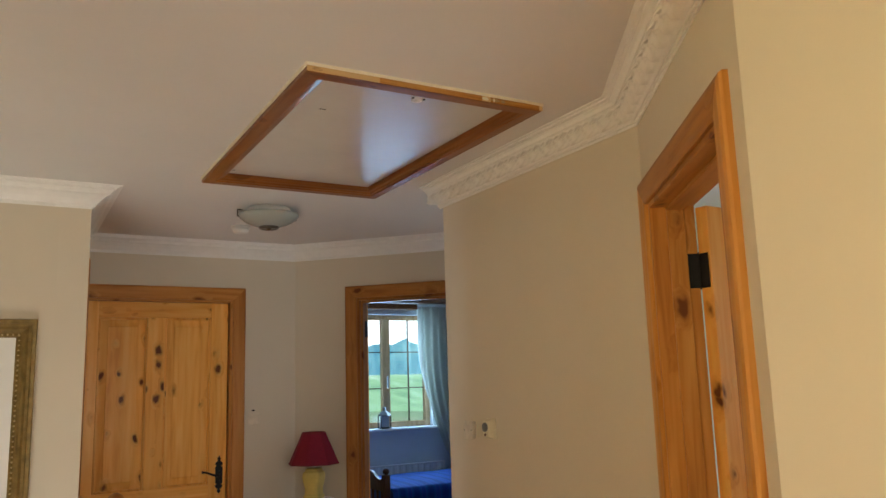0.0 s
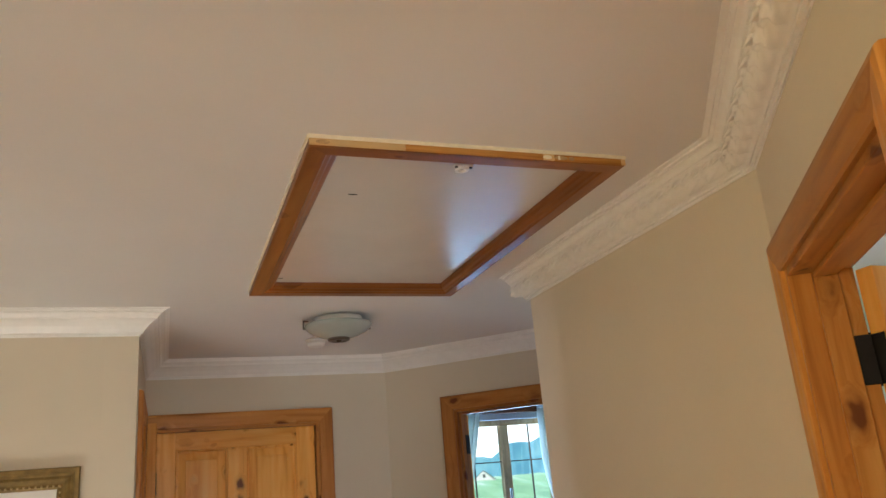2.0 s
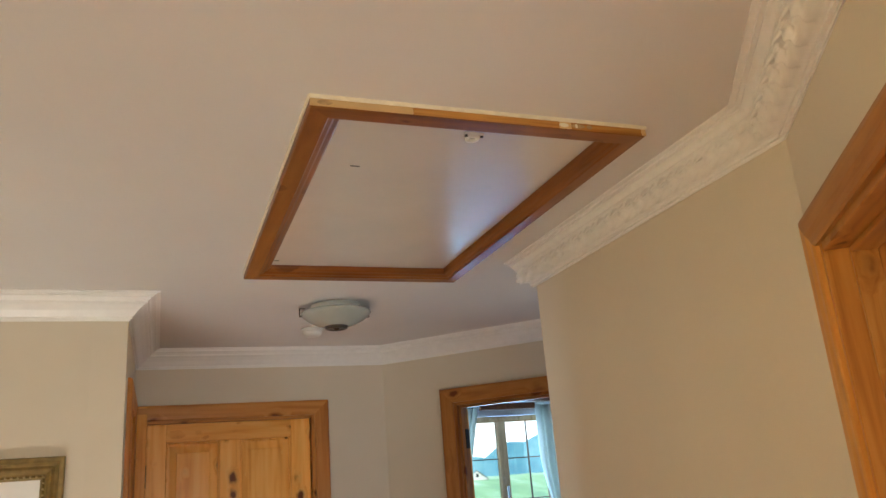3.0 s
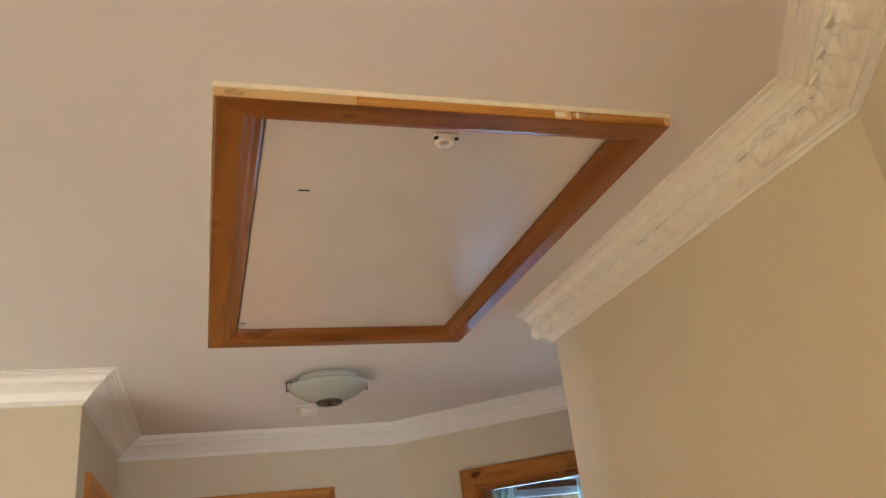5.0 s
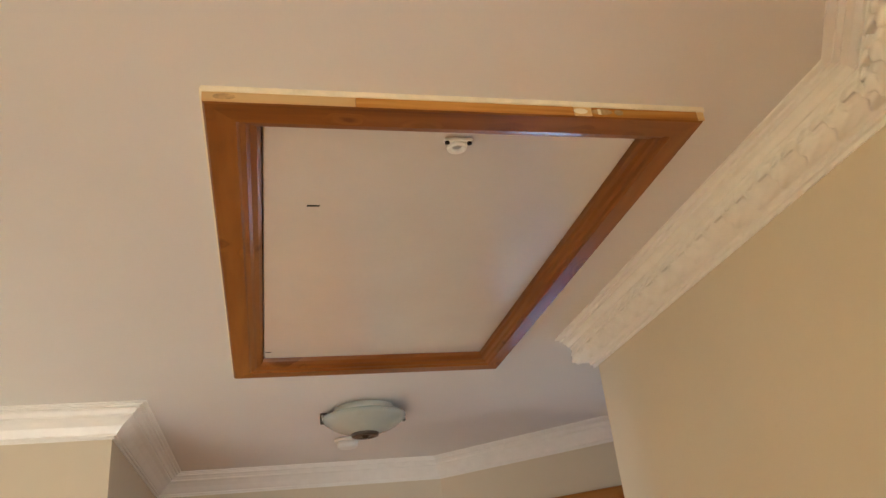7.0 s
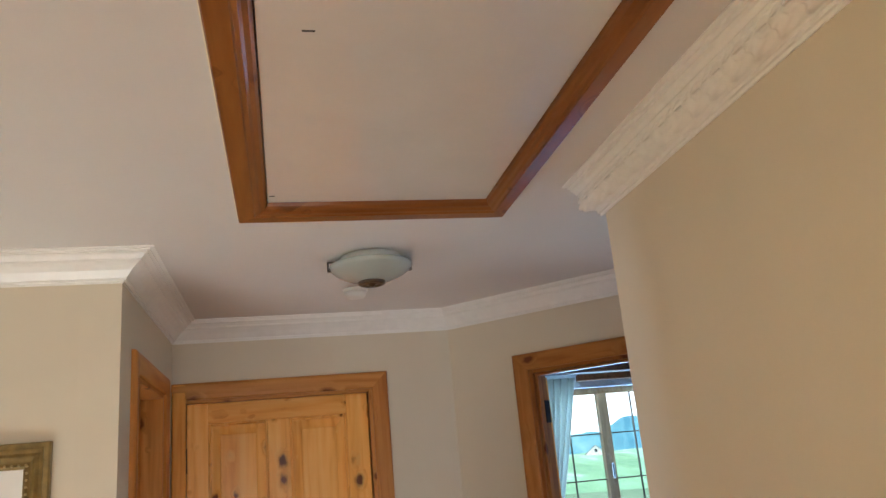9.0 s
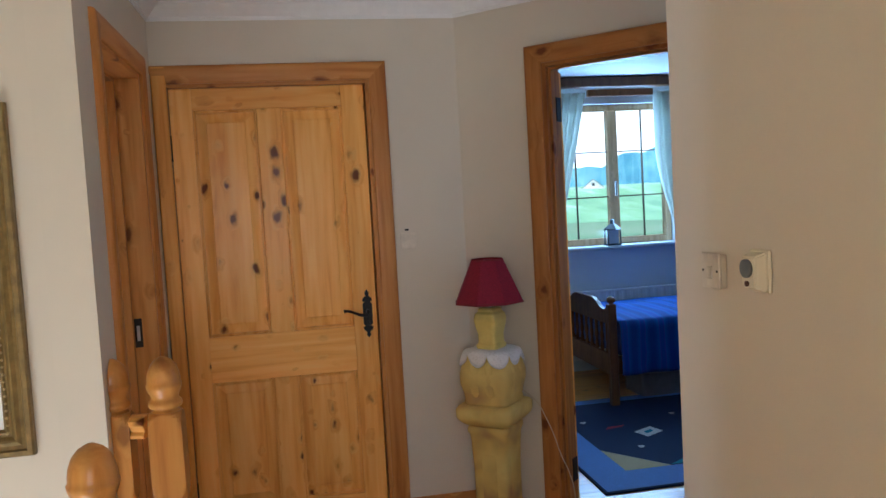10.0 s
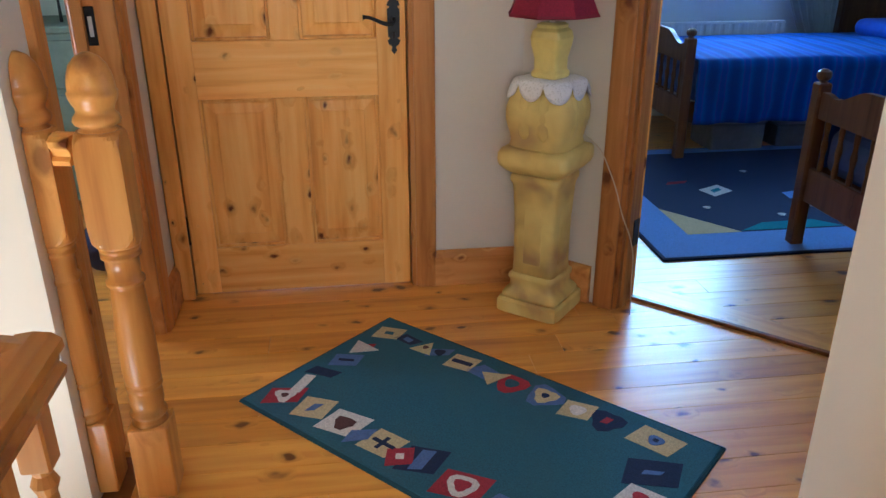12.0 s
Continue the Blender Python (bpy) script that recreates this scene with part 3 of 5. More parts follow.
# ---------- loft hatch ----------
hatch = empty("loft_hatch", (0, 0, CEILING), 0, "white loft hatch panel in a dark-stained pine frame", "loft hatch")
HS = [(0, 0), (0, -0.022), (0.003, -0.025), (0.045, -0.025), (0.049, -0.021), (0.058, -0.019), (0.064, -0.014), (0.074, -0.011), (0.080, -0.004), (0.082, 0.012), (0.040, 0.012), (0.040, 0)]
SLIM = 0.84
for a, b, m, k0, k1, w in (((HX0, HY0), (HX1, HY0), STAIN_X, 1, SLIM, 1), ((HX1, HY0), (HX1, HY1), STAIN_Y, 1 / SLIM, 1 / SLIM, SLIM), ((HX1, HY1), (HX0, HY1), STAIN_X, SLIM, 1, 1), ((HX0, HY1), (HX0, HY0), STAIN_Y, 1, 1, 1)):
    part("frame_board", strip([(o * w, z) for o, z in HS], a, b, k0, k1), m, hatch)
BARE = pine("bare_pine_edge", (0.80, 0.62, 0.36), (0.72, 0.50, 0.24), (0.42, 0.22, 0.07), 0, rough=0.6, coat=0.0, knots=0.8)
CREAM = plain("cream_caulk", (0.86, 0.78, 0.60), 0.7, vary=0.08, scale=40, bump=0.5, dist=0.003)
HONEY = pine("honey_pine_edge", (0.62, 0.33, 0.09), (0.50, 0.23, 0.05), (0.24, 0.085, 0.018), 0, rough=0.5, coat=0.2, knots=0.6, ring=16.0)
cuts = [(HX0 - 0.0005, BARE), (HX0 + 0.215, HONEY), (HX0 + 0.555, BARE), (HX0 + 0.585, HONEY), (HX1 - 0.012, BARE), (HX1 + 0.0005, None)]
for (x0, m), (x1, _) in zip(cuts, cuts[1:]):
    part("bare_edge", box((x0 + 0.0002, HY0 - 0.003, -0.0245), (x1 - 0.0002, HY0 - 0.0003, -0.008), 0.001), m, hatch, "bare unstained pine edge" if m is BARE else "half-stained honey pine edge")
part("paint_line", box((HX0 - 0.002, HY0 - 0.006, -0.009), (HX1 + 0.002, HY0 - 0.0003, 0.0), 0.001), CREAM, hatch, "cream paint and filler along the edge")
part("paint_line", box((HX0 - 0.004, HY0 - 0.002, -0.012), (HX0 - 0.0003, HY1, 0.0), 0.001), CREAM, hatch, "cream paint and filler along the edge")
part("paint_line", box((HX1 + 0.0003, HY0, -0.005), (HX1 + 0.003, HY1, 0.0), 0.001), CREAM, hatch, "cream paint and filler along the edge")
PANEL = plain("hatch_gloss_paint", (0.70, 0.67, 0.62), 0.24, vary=0.03, scale=5, bump=0.03)
PANEL_SKIN = PANEL.node_tree.nodes["Principled BSDF"].inputs
PANEL_SKIN["Specular IOR Level"].default_value, PANEL_SKIN["Coat Weight"].default_value = 0.8, 0.8
PANEL_SKIN["Coat IOR"].default_value, PANEL_SKIN["Coat Roughness"].default_value = 1.7, 0.20
board = box((HX0 + 0.083, HY0 + 0.083, 0.006), (HX1 - 0.083 * SLIM, HY1 - 0.083, 0.024), 0.001)
part("panel", board, PANEL, hatch, "glossy white board")
KNOT = plain("bare_knot", (0.42, 0.27, 0.12), 0.7, vary=0.35, scale=90)
for x, w, m, lab in ((0.690, 0.016, KNOT, "faint knot"), (1.226, 0.012, CREAM, "cream filler patch"), (1.262, 0.018, KNOT, "faint knot"), (1.258, 0.009, CREAM, "cream filler patch"), (1.290, 0.008, KNOT, "faint knot")):
    bm = lathe([(0.5, 0.0), (0.42, 0.8), (0.1, 1.0)], 14)
    bmesh.ops.transform(bm, matrix=Matrix.LocRotScale((x, HY0 - 0.0028, -0.0165), Euler((radians(90), 0, 0)), (w * 2, 0.011, 0.0012)), verts=bm.verts[:])
    part("knot", bm, m, hatch, lab)
# pull ring on its plate
bm = box((-0.024, -0.006, -0.006), (0.024, 0.006, 0.0), 0.001)
ring_bm = bmesh.new()
for i in range(20):
    a0 = 2 * math.pi * i / 20
    for j in range(8):
        t0 = 2 * math.pi * j / 8
        r = 0.013 + 0.0045 * math.cos(t0)
        ring_bm.verts.new((r * math.cos(a0), 0.012 + r * math.sin(a0), -0.008 + 0.0045 * math.sin(t0)))
ring_bm.verts.ensure_lookup_table()
for i in range(20):
    for j in range(8):
        ring_bm.faces.new([ring_bm.verts[k] for k in (i * 8 + j, ((i + 1) % 20) * 8 + j, ((i + 1) % 20) * 8 + (j + 1) % 8, i * 8 + (j + 1) % 8)])
pull = part("pull_plate", bm, WHITE, hatch, "white plastic plate")
pull.location = (1.057, 2.000, 0.004)
part("pull_ring", ring_bm, WHITE, pull, "white plastic ring", smooth=True)
for x in (-0.019, 0.019):
    part("screw", lathe([(0.0042, -0.009), (0.0042, -0.005)], 8, at=(x, 0, 0)), IRON, pull)
for x, y, w in ((0.833, 2.23, 0.012), (0.755, 3.045, 0.008)):
    part("scuff", box((x - w, y - 0.0025, 0.0045), (x + w, y + 0.0025, 0.0065), 0.001), IRON, hatch, "dark scuff mark")

# ---------- ceiling lamp and smoke detector ----------
lamp = empty("ceiling_lamp", (1.085, 3.66, CEILING), 0, "frosted glass bowl lamp with dark metal clips on the ceiling", "ceiling lamp")
FROST = plain("frosted_glass", (0.42, 0.46, 0.43), 0.22, vary=0.04, coat=0.5)
bowl = [(0.145, -0.030), (0.147, -0.036), (0.138, -0.048), (0.115, -0.066), (0.085, -0.080), (0.050, -0.090), (0.020, -0.094), (0.012, -0.094), (0.012, -0.088), (0.05, -0.084), (0.11, -0.058), (0.138, -0.034)]
part("bowl", lathe(bowl, 48), FROST, lamp, "frosted pale green glass bowl", smooth=True)
part("ceiling_plate", lathe([(0.10, -0.03), (0.105, -0.022), (0.105, 0.0), (0.02, 0.0)], 36), WHITE, lamp, "white metal ceiling plate", smooth=True)
DARKMETAL = plain("bronze_metal", (0.10, 0.085, 0.07), 0.3, 0.9)
part("finial", lathe([(0.046, -0.086), (0.050, -0.092), (0.046, -0.100), (0.036, -0.102), (0.030, -0.098), (0.012, -0.099), (0.010, -0.106), (0.003, -0.108)], 24), DARKMETAL, lamp, "dark metal boss", smooth=True)
for a in (12, 172):
    bm = box((0.128, -0.007, -0.012), (0.152, 0.007, -0.008), 0.001)
    box((0.148, -0.007, -0.042), (0.153, 0.007, -0.008), 0.001, bm=bm)
    box((0.138, -0.007, -0.045), (0.153, 0.007, -0.040), 0.001, bm=bm)
    c = part("clip", bm, DARKMETAL, lamp)
    c.rotation_euler = (0, 0, radians(a))
smoke = empty("smoke_detector", (1.07, 4.13, CEILING), 0, "small white plastic smoke detector on the ceiling", "smoke detector")
part("base", lathe([(0.050, -0.012), (0.052, -0.008), (0.052, 0), (0.01, 0)], 32), WHITE, smoke, smooth=True)
part("cover", lathe([(0.02, -0.038), (0.034, -0.036), (0.042, -0.028), (0.045, -0.012), (0.02, -0.012)], 32), WHITE, smoke, smooth=True)

# ---------- wall fittings ----------
thermo = empty("thermostat", (1.68, 2.625, 1.29), 0, "cream plastic room thermostat on the wall", "thermostat")
thermo.scale = (0.9, 0.9, 0.9)
part("back_plate", box((-0.008, -0.028, -0.045), (0, 0.040, 0.045), 0.003), BRASS_WHITE, thermo)
bm = bmesh.new()
f0 = [bm.verts.new((-0.008, y, z)) for y, z in ((-0.025, -0.042), (0.036, -0.042), (0.036, 0.042), (-0.025, 0.042))]
f1 = [bm.verts.new((-0.036, y, z)) for y, z in ((-0.018, -0.032), (0.030, -0.032), (0.030, 0.032), (-0.018, 0.032))]
bm.faces.new(f0), bm.faces.new(f1[::-1])
for i in range(4):
    bm.faces.new((f0[i], f0[(i + 1) % 4], f1[(i + 1) % 4], f1[i]))
bmesh.ops.bevel(bm, geom=bm.edges[:], offset=0.004, segments=2, affect="EDGES")
part("cover", bm, BRASS_WHITE, thermo)
GREY = plain("grey_dial", (0.16, 0.17, 0.18), 0.4, vary=0.1)
dial = lathe([(0.0195, 0), (0.0195, 0.006), (0.016, 0.008), (0.004, 0.008)], 28)
bmesh.ops.transform(dial, matrix=pose(-0.036, 0.006, 0.008, 0, -90, 0), verts=dial.verts[:])
part("dial", dial, GREY, thermo, "grey round dial", smooth=True)
knob = lathe([(0.006, 0), (0.006, 0.004), (0.003, 0.005)], 14)
bmesh.ops.transform(knob, matrix=pose(-0.036, 0.006, -0.024, 0, -90, 0), verts=knob.verts[:])
part("indicator", knob, plain("brown_lens", (0.10, 0.03, 0.02), 0.3), thermo, "small brown indicator")
switch = empty("light_switch", (1.68, 2.785, 1.28), 0, "white plastic light switch beside the thermostat", "light switch")
PAINTED = plain("overpainted_plastic", (0.66, 0.59, 0.47), 0.6, vary=0.03)
FADED = plain("faded_plate", (0.69, 0.62, 0.51), 0.6)
part("back_box", box((-0.014, -0.033, -0.035), (0, 0.033, 0.035), 0.003), PAINTED, switch)
part("plate", box((-0.020, -0.035, -0.037), (-0.0142, 0.035, 0.037), 0.002), FADED, switch, "grey-white plastic face plate")
for y in (-0.027, 0.027):
    part("screw", box((-0.0212, y - 0.0022, -0.0022), (-0.0201, y + 0.0022, 0.0022)), IRON, switch, "dark screw head")
rock = box((-0.022, -0.010, -0.016), (-0.0201, 0.010, 0.010), 0.002)
part("rocker", rock, FADED, switch)
switch2 = empty("blank_plate", (1.305, 4.68, 1.29), 0, "small white blank wall plate with a dark dot above", "wall plate")
part("plate", box((-0.035, -0.004, -0.035), (0.035, 0, 0.035), 0.002), plain("painted_plate", (0.71, 0.63, 0.50), 0.6), switch2)
part("dot", box((-0.014, -0.008, 0.045), (0.004, 0, 0.053), 0.002), IRON, switch2, "small black dot")

# framed picture over the stairs
pic = empty("framed_picture", (-0.22, 3.55, 1.307), 0, "gilt-framed picture with a white mount above the stairs", "picture")
GILT = plain("antique_gilt", (0.22, 0.145, 0.042), 0.5, 0.35, vary=0.3, scale=30, bump=0.3)
PW, PH = 0.32, 0.469
PS = [(0, 0), (0, 0.020), (0.004, 0.026), (0.016, 0.027), (0.020, 0.020), (0.030, 0.018), (0.040, 0.024), (0.046, 0.022), (0.054, 0.013), (0.060, 0.012), (0.066, 0.015), (0.070, 0.012), (0.074, 0.008), (0.074, 0)]
for a, b in (((-PW, -PH), (PW, -PH)), ((PW, -PH), (PW, PH)), ((PW, PH), (-PW, PH)), ((-PW, PH), (-PW, -PH))):
    bm = strip(PS, a, b, 1, 1)
    bmesh.ops.transform(bm, matrix=pose(0, 0, 0, 90, 0, 0), verts=bm.verts[:])
    part("frame_side", bm, GILT, pic)
bm = bmesh.new()
for i in range(42):
    for s in (-1, 1):
        z = -PH + 0.066 + i * (2 * PH - 0.132) / 41
        bmesh.ops.create_icosphere(bm, subdivisions=1, radius=0.0042, matrix=Matrix.Translation((s * (PW - 0.063), -0.0155, z)))
for i in range(28):
    for s in (-1, 1):
        bmesh.ops.create_icosphere(bm, subdivisions=1, radius=0.0042, matrix=Matrix.Translation((-PW + 0.066 + i * (2 * PW - 0.132) / 27, -0.0155, s * (PH - 0.063))))
part("beading", bm, plain("bright_gilt", (0.55, 0.42, 0.20), 0.35, 0.7), pic, "bright gilt beads")
part("mount", box((-PW + 0.07, -0.006, -PH + 0.07), (PW - 0.07, -0.001, PH - 0.07)), plain("mount_card", (0.82, 0.80, 0.76), 0.5, vary=0.02), pic, "white card mount")
part("print", box((-PW + 0.16, -0.0075, -PH + 0.17), (PW - 0.155, -0.005, PH - 0.17)), plain("print_ink", (0.36, 0.40, 0.44), 0.4, vary=0.5, scale=6), pic, "grey-blue printed landscape")

# ---------- stair balustrade ----------
def newel(at, label, half=False, z=1.0):
    n = empty("newel_post", (*at, 0), 0, label, "newel post", "newels of the stair")
    w = 0.046
    x0 = -0.001 if half else -w
    part("base_block", box((x0, -w, 0), (w, w, 0.20), 0.004), NEWEL, n)
    bm = bmesh.new()
    tongue = [(0.652, 0.0), (0.658, 0.35), (0.668, 0.65), (0.682, 0.88), (0.700, 1.0), (0.862, 1.0), (0.878, 0.88), (0.891, 0.62), (0.900, 0.30), (0.905, 0.0)]
    rings = []
    for h, k in tongue:
        reach = w * (0.96 + 0.43 * k)
        ring = []
        for i in range(48):
            a = 2 * math.pi * i / 48
            r = min(w / max(abs(math.cos(a)), abs(math.sin(a))), reach)
            ring.append(bm.verts.new((max(x0, r * math.cos(a)), r * math.sin(a), h)))
        rings.append(ring)
    for r, q in zip(rings, rings[1:]):
        for i in range(48):
            bm.faces.new((r[i], r[(i + 1) % 48], q[(i + 1) % 48], q[i]))
    bm.faces.new(rings[0][::-1]), bm.faces.new(rings[-1])
    part("upper_block", bm, NEWEL, n)
    prof = [(0.044, 0.198), (0.034, 0.208), (0.031, 0.214), (0.042, 0.220), (0.043, 0.228), (0.036, 0.234), (0.040, 0.260), (0.039, 0.285), (0.034, 0.292), (0.042, 0.297), (0.042, 0.303), (0.036, 0.307), (0.042, 0.312), (0.041, 0.319), (0.043, 0.360), (0.042, 0.420), (0.039, 0.500), (0.036, 0.552), (0.034, 0.559), (0.042, 0.564), (0.042, 0.572), (0.035, 0.577), (0.036, 0.600), (0.036, 0.621), (0.043, 0.627), (0.043, 0.633), (0.036, 0.637), (0.043, 0.642), (0.043, 0.649), (0.040, 0.657)]
    cap = [(0.044, 0.900), (0.038, 0.908), (0.032, 0.913), (0.044, 0.918), (0.047, 0.926), (0.045, 0.934), (0.040, 0.939), (0.0375, 0.945), (0.039, 0.953), (0.044, 0.962), (0.048, 0.973), (0.049, 0.983), (0.046, 0.986), (0.046, 0.998), (0.043, 1.017), (0.036, 1.036), (0.024, 1.051), (0.008, 1.060), (0.001, 1.061)]
    for name, p in (("turned_shaft", prof), ("finial", cap)):
        bm = lathe(p, 28)
        if half:
            bmesh.ops.bisect_plane(bm, geom=bm.verts[:] + bm.edges[:] + bm.faces[:], plane_co=(-0.001, 0, 0), plane_no=(1, 0, 0), clear_inner=True)
        part(name, bm, NEWEL, n, smooth=True)
    n.scale = (1, 1, z)
    return n


newel((0.409, 2.890), "varnished pine newel post with ball finial at the stairhead", z=0.969)
newel((0.428, 3.605), "varnished pine newel post with ball finial beside the doorway")
newel((0.282, 3.640), "varnished pine half newel fixed to the wall end", True)
RAIL = [(-0.030, -0.028), (0.030, -0.028), (0.032, -0.018), (0.024, -0.010), (0.026, 0.0), (0.034, 0.010), (0.033, 0.022), (0.022, 0.031), (0.0, 0.034), (-0.022, 0.031), (-0.033, 0.022), (-0.034, 0.010), (-0.026, 0.0), (-0.024, -0.010), (-0.032, -0.018)]
rail = empty("stair_balustrade", (0.524, 2.86, 0), 0, "varnished pine handrail with balusters guarding the stairwell", "balustrade")
part("handrail", sweep([(o, 0.785 + z) for o, z in RAIL], [(-0.101, 0.03), (0.0, 0.0)]), PINE_Y, rail)
part("handrail", sweep([(o, 0.785 + z) for o, z in RAIL], [(0.0, 0.033), (0.0, -1.30)]), PINE_Y, rail)
part("base_rail", box((-0.035, -1.30, 0.0), (0.035, 0.03, 0.03), 0.004), PINE_Y, rail)
for i in range(11):
    bm = box((-0.019, -0.019, 0.03), (0.019, 0.019, 0.18), 0.003)
    box((-0.019, -0.019, 0.66), (0.019, 0.019, 0.765), 0.003, bm=bm)
    lathe([(0.017, 0.178), (0.012, 0.195), (0.018, 0.21), (0.013, 0.23), (0.015, 0.30), (0.019, 0.42), (0.016, 0.55), (0.012, 0.62), (0.018, 0.635), (0.012, 0.65), (0.017, 0.663)], 14, bm=bm)
    b = part("baluster", bm, NEWEL, rail)
    b.location = (0, -0.03 - i * 0.12, 0)
link = empty("short_handrail", (0.345, 3.625, 0.862), 0, "short varnished pine handrail between two newels", "handrail")
part("rail", sweep([(o, z) for o, z in RAIL], [(-0.030, 0.01), (0.03, -0.008)]), PINE_X, link)

# ---------- pedestal and table lamp ----------
PX, PY = 1.597, 4.447
STONE, nt, b = mat("painted_stone", 0.6)
v = coords(nt)
n1 = node(nt, "ShaderNodeTexNoise", Scale=6.0, Detail=2.5, Roughness=0.5, Distortion=0.3)
n2 = node(nt, "ShaderNodeTexNoise", Scale=90.0, Detail=3.0)
nt.links.new(v, n1.inputs["Vector"]), nt.links.new(v, n2.inputs["Vector"])
nt.links.new(ramp(nt, n1.outputs[0], [(0.30, (0.42, 0.25, 0.09)), (0.47, (0.66, 0.47, 0.12)), (0.62, (0.78, 0.60, 0.17))]), b.inputs["Base Color"])
bumped(nt, b, n2.outputs[0], 0.25, 0.002)
ped = empty("pedestal", (PX, PY, 0), 50, "mottled cream-yellow stone pedestal with a bulging carved head", "pedestal")


def squared(profile, power=6.0, sides=48):
    """A squarish turned form whose half width across the flats is the given radius."""
    return lathe(profile, sides, power=power)


part("base_slab", squared([(0.112, 0.0), (0.119, 0.006), (0.119, 0.048), (0.112, 0.056)], 14), STONE, ped)
part("plinth", squared([(0.105, 0.055), (0.107, 0.070), (0.098, 0.084), (0.086, 0.096), (0.084, 0.120), (0.090, 0.130), (0.090, 0.140), (0.082, 0.150)], 12), STONE, ped, smooth=True)
part("shaft", squared([(0.080, 0.149), (0.078, 0.20), (0.079, 0.34), (0.084, 0.45), (0.087, 0.475), (0.094, 0.490), (0.094, 0.505), (0.088, 0.515)], 10), STONE, ped, smooth=True)
for a in range(4):
    bm = box((-0.034, -0.0815, 0.19), (0.034, -0.070, 0.42), 0.005, segments=2)
    p = part("shaft_panel", bm, STONE, ped, smooth=True)
    p.rotation_euler = (0, 0, radians(90 * a))
part("shelf", squared([(0.088, 0.514), (0.104, 0.524), (0.124, 0.545), (0.129, 0.558), (0.129, 0.588), (0.122, 0.600), (0.104, 0.606)], 11), STONE, ped, smooth=True)
part("carved_head", squared([(0.100, 0.604), (0.104, 0.615), (0.100, 0.63), (0.106, 0.66), (0.116, 0.70), (0.116, 0.735), (0.108, 0.765), (0.098, 0.79), (0.096, 0.812), (0.088, 0.822)], 6), STONE, ped, smooth=True)
for a in range(4):
    bm = bmesh.new()
    for x in (-0.034, 0.034):
        bmesh.ops.create_uvsphere(bm, u_segments=12, v_segments=8, radius=1.0, matrix=Matrix.LocRotScale((x, -0.094, 0.715), None, (0.036, 0.024, 0.080)))
    p = part("carved_lobe", bm, STONE, ped, smooth=True)
    p.rotation_euler = (0, 0, radians(90 * a))

doily = empty("lace_doily", (PX, PY, 0.826), 43, "white crocheted lace doily with scalloped edge on the pedestal", "doily")
LACE, nt, b = mat("lace_cotton", 0.9)
v = coords(nt)
vo = node(nt, "ShaderNodeTexVoronoi", Scale=130.0)
nt.links.new(v, vo.inputs["Vector"])
nt.links.new(ramp(nt, vo.outputs["Distance"], [(0.05, (0.60, 0.56, 0.50)), (0.45, (0.82, 0.79, 0.75))]), b.inputs["Base Color"])
bumped(nt, b, vo.outputs["Distance"], 0.6, 0.002)
bm = bmesh.new()
rings = []
SEG = 96
for r_in, drop in ((0.0, 0), (0.05, 0), (0.085, 0.0), (0.098, -0.006), (0.105, -0.02), (0.110, -0.036), (0.113, -0.052)):
    ring = []
    for i in range(SEG):
        a = 2 * math.pi * i / SEG
        k = (abs(math.cos(a)) ** 5 + abs(math.sin(a)) ** 5) ** (-0.2)
        sc = abs(math.cos(4 * a)) ** 0.55
        dz = drop * (0.25 + 0.95 * sc)
        ring.append(bm.verts.new((r_in * k * math.cos(a), r_in * k * math.sin(a), 0.003 + dz)))
    rings.append(ring)
for r, q in zip(rings, rings[1:]):
    for i in range(SEG):
        try:
            bm.faces.new((r[i], r[(i + 1) % SEG], q[(i + 1) % SEG], q[i]))
        except ValueError:
            pass
cloth = part("cloth", bm, LACE, doily, smooth=True)
mod = cloth.modifiers.new("thickness", "SOLIDIFY")
mod.thickness, mod.offset = 0.002, 1

tl = empty("table_lamp", (PX, PY, 0.831), 43, "table lamp with a dark red shade on a cream ceramic base", "lamp")
part("base", squared([(0.046, 0.0), (0.050, 0.006), (0.050, 0.016), (0.043, 0.026), (0.043, 0.060), (0.052, 0.100), (0.055, 0.125), (0.050, 0.146), (0.040, 0.156), (0.040, 0.166), (0.030, 0.172)], 7), YELLOW, tl, "cream-yellow glazed ceramic base", smooth=False)
part("stem", lathe([(0.010, 0.170), (0.010, 0.300), (0.016, 0.302), (0.016, 0.345), (0.008, 0.35)], 16), BRASS_WHITE, tl)
bm = bmesh.new()
rings = []
for r, z in ((0.150, 0.195), (0.070, 0.372), (0.067, 0.372), (0.147, 0.195)):
    rings.append([bm.verts.new((r * math.cos(2 * math.pi * (i + 0.3) / 8), r * math.sin(2 * math.pi * (i + 0.3) / 8), z)) for i in range(8)])
for r, q in zip(rings, rings[1:] + rings[:1]):
    for i in range(8):
        bm.faces.new((r[i], r[(i + 1) % 8], q[(i + 1) % 8], q[i]))
shade = part("shade", bm, RED, tl, "dark red fabric shade", smooth=False)
for r, z in ((0.151, 0.193), (0.0715, 0.366)):
    tb = part("trim_band", lathe([(r, z), (r + 0.0012, z + 0.002), (r - 0.0030, z + 0.009), (r - 0.0045, z + 0.008), (r - 0.003, z)], 8), plain("dark_red_band", (0.20, 0.008, 0.016), 0.7), shade)
    tb.rotation_euler = (0, 0, 2 * math.pi * 0.3 / 8)
for a in range(3):
    bm = box((0.012, -0.0012, 0.335), (0.063, 0.0012, 0.338))
    p = part("shade_spoke", bm, DARKMETAL, shade)
    p.rotation_euler = (0, 0, radians(120 * a))
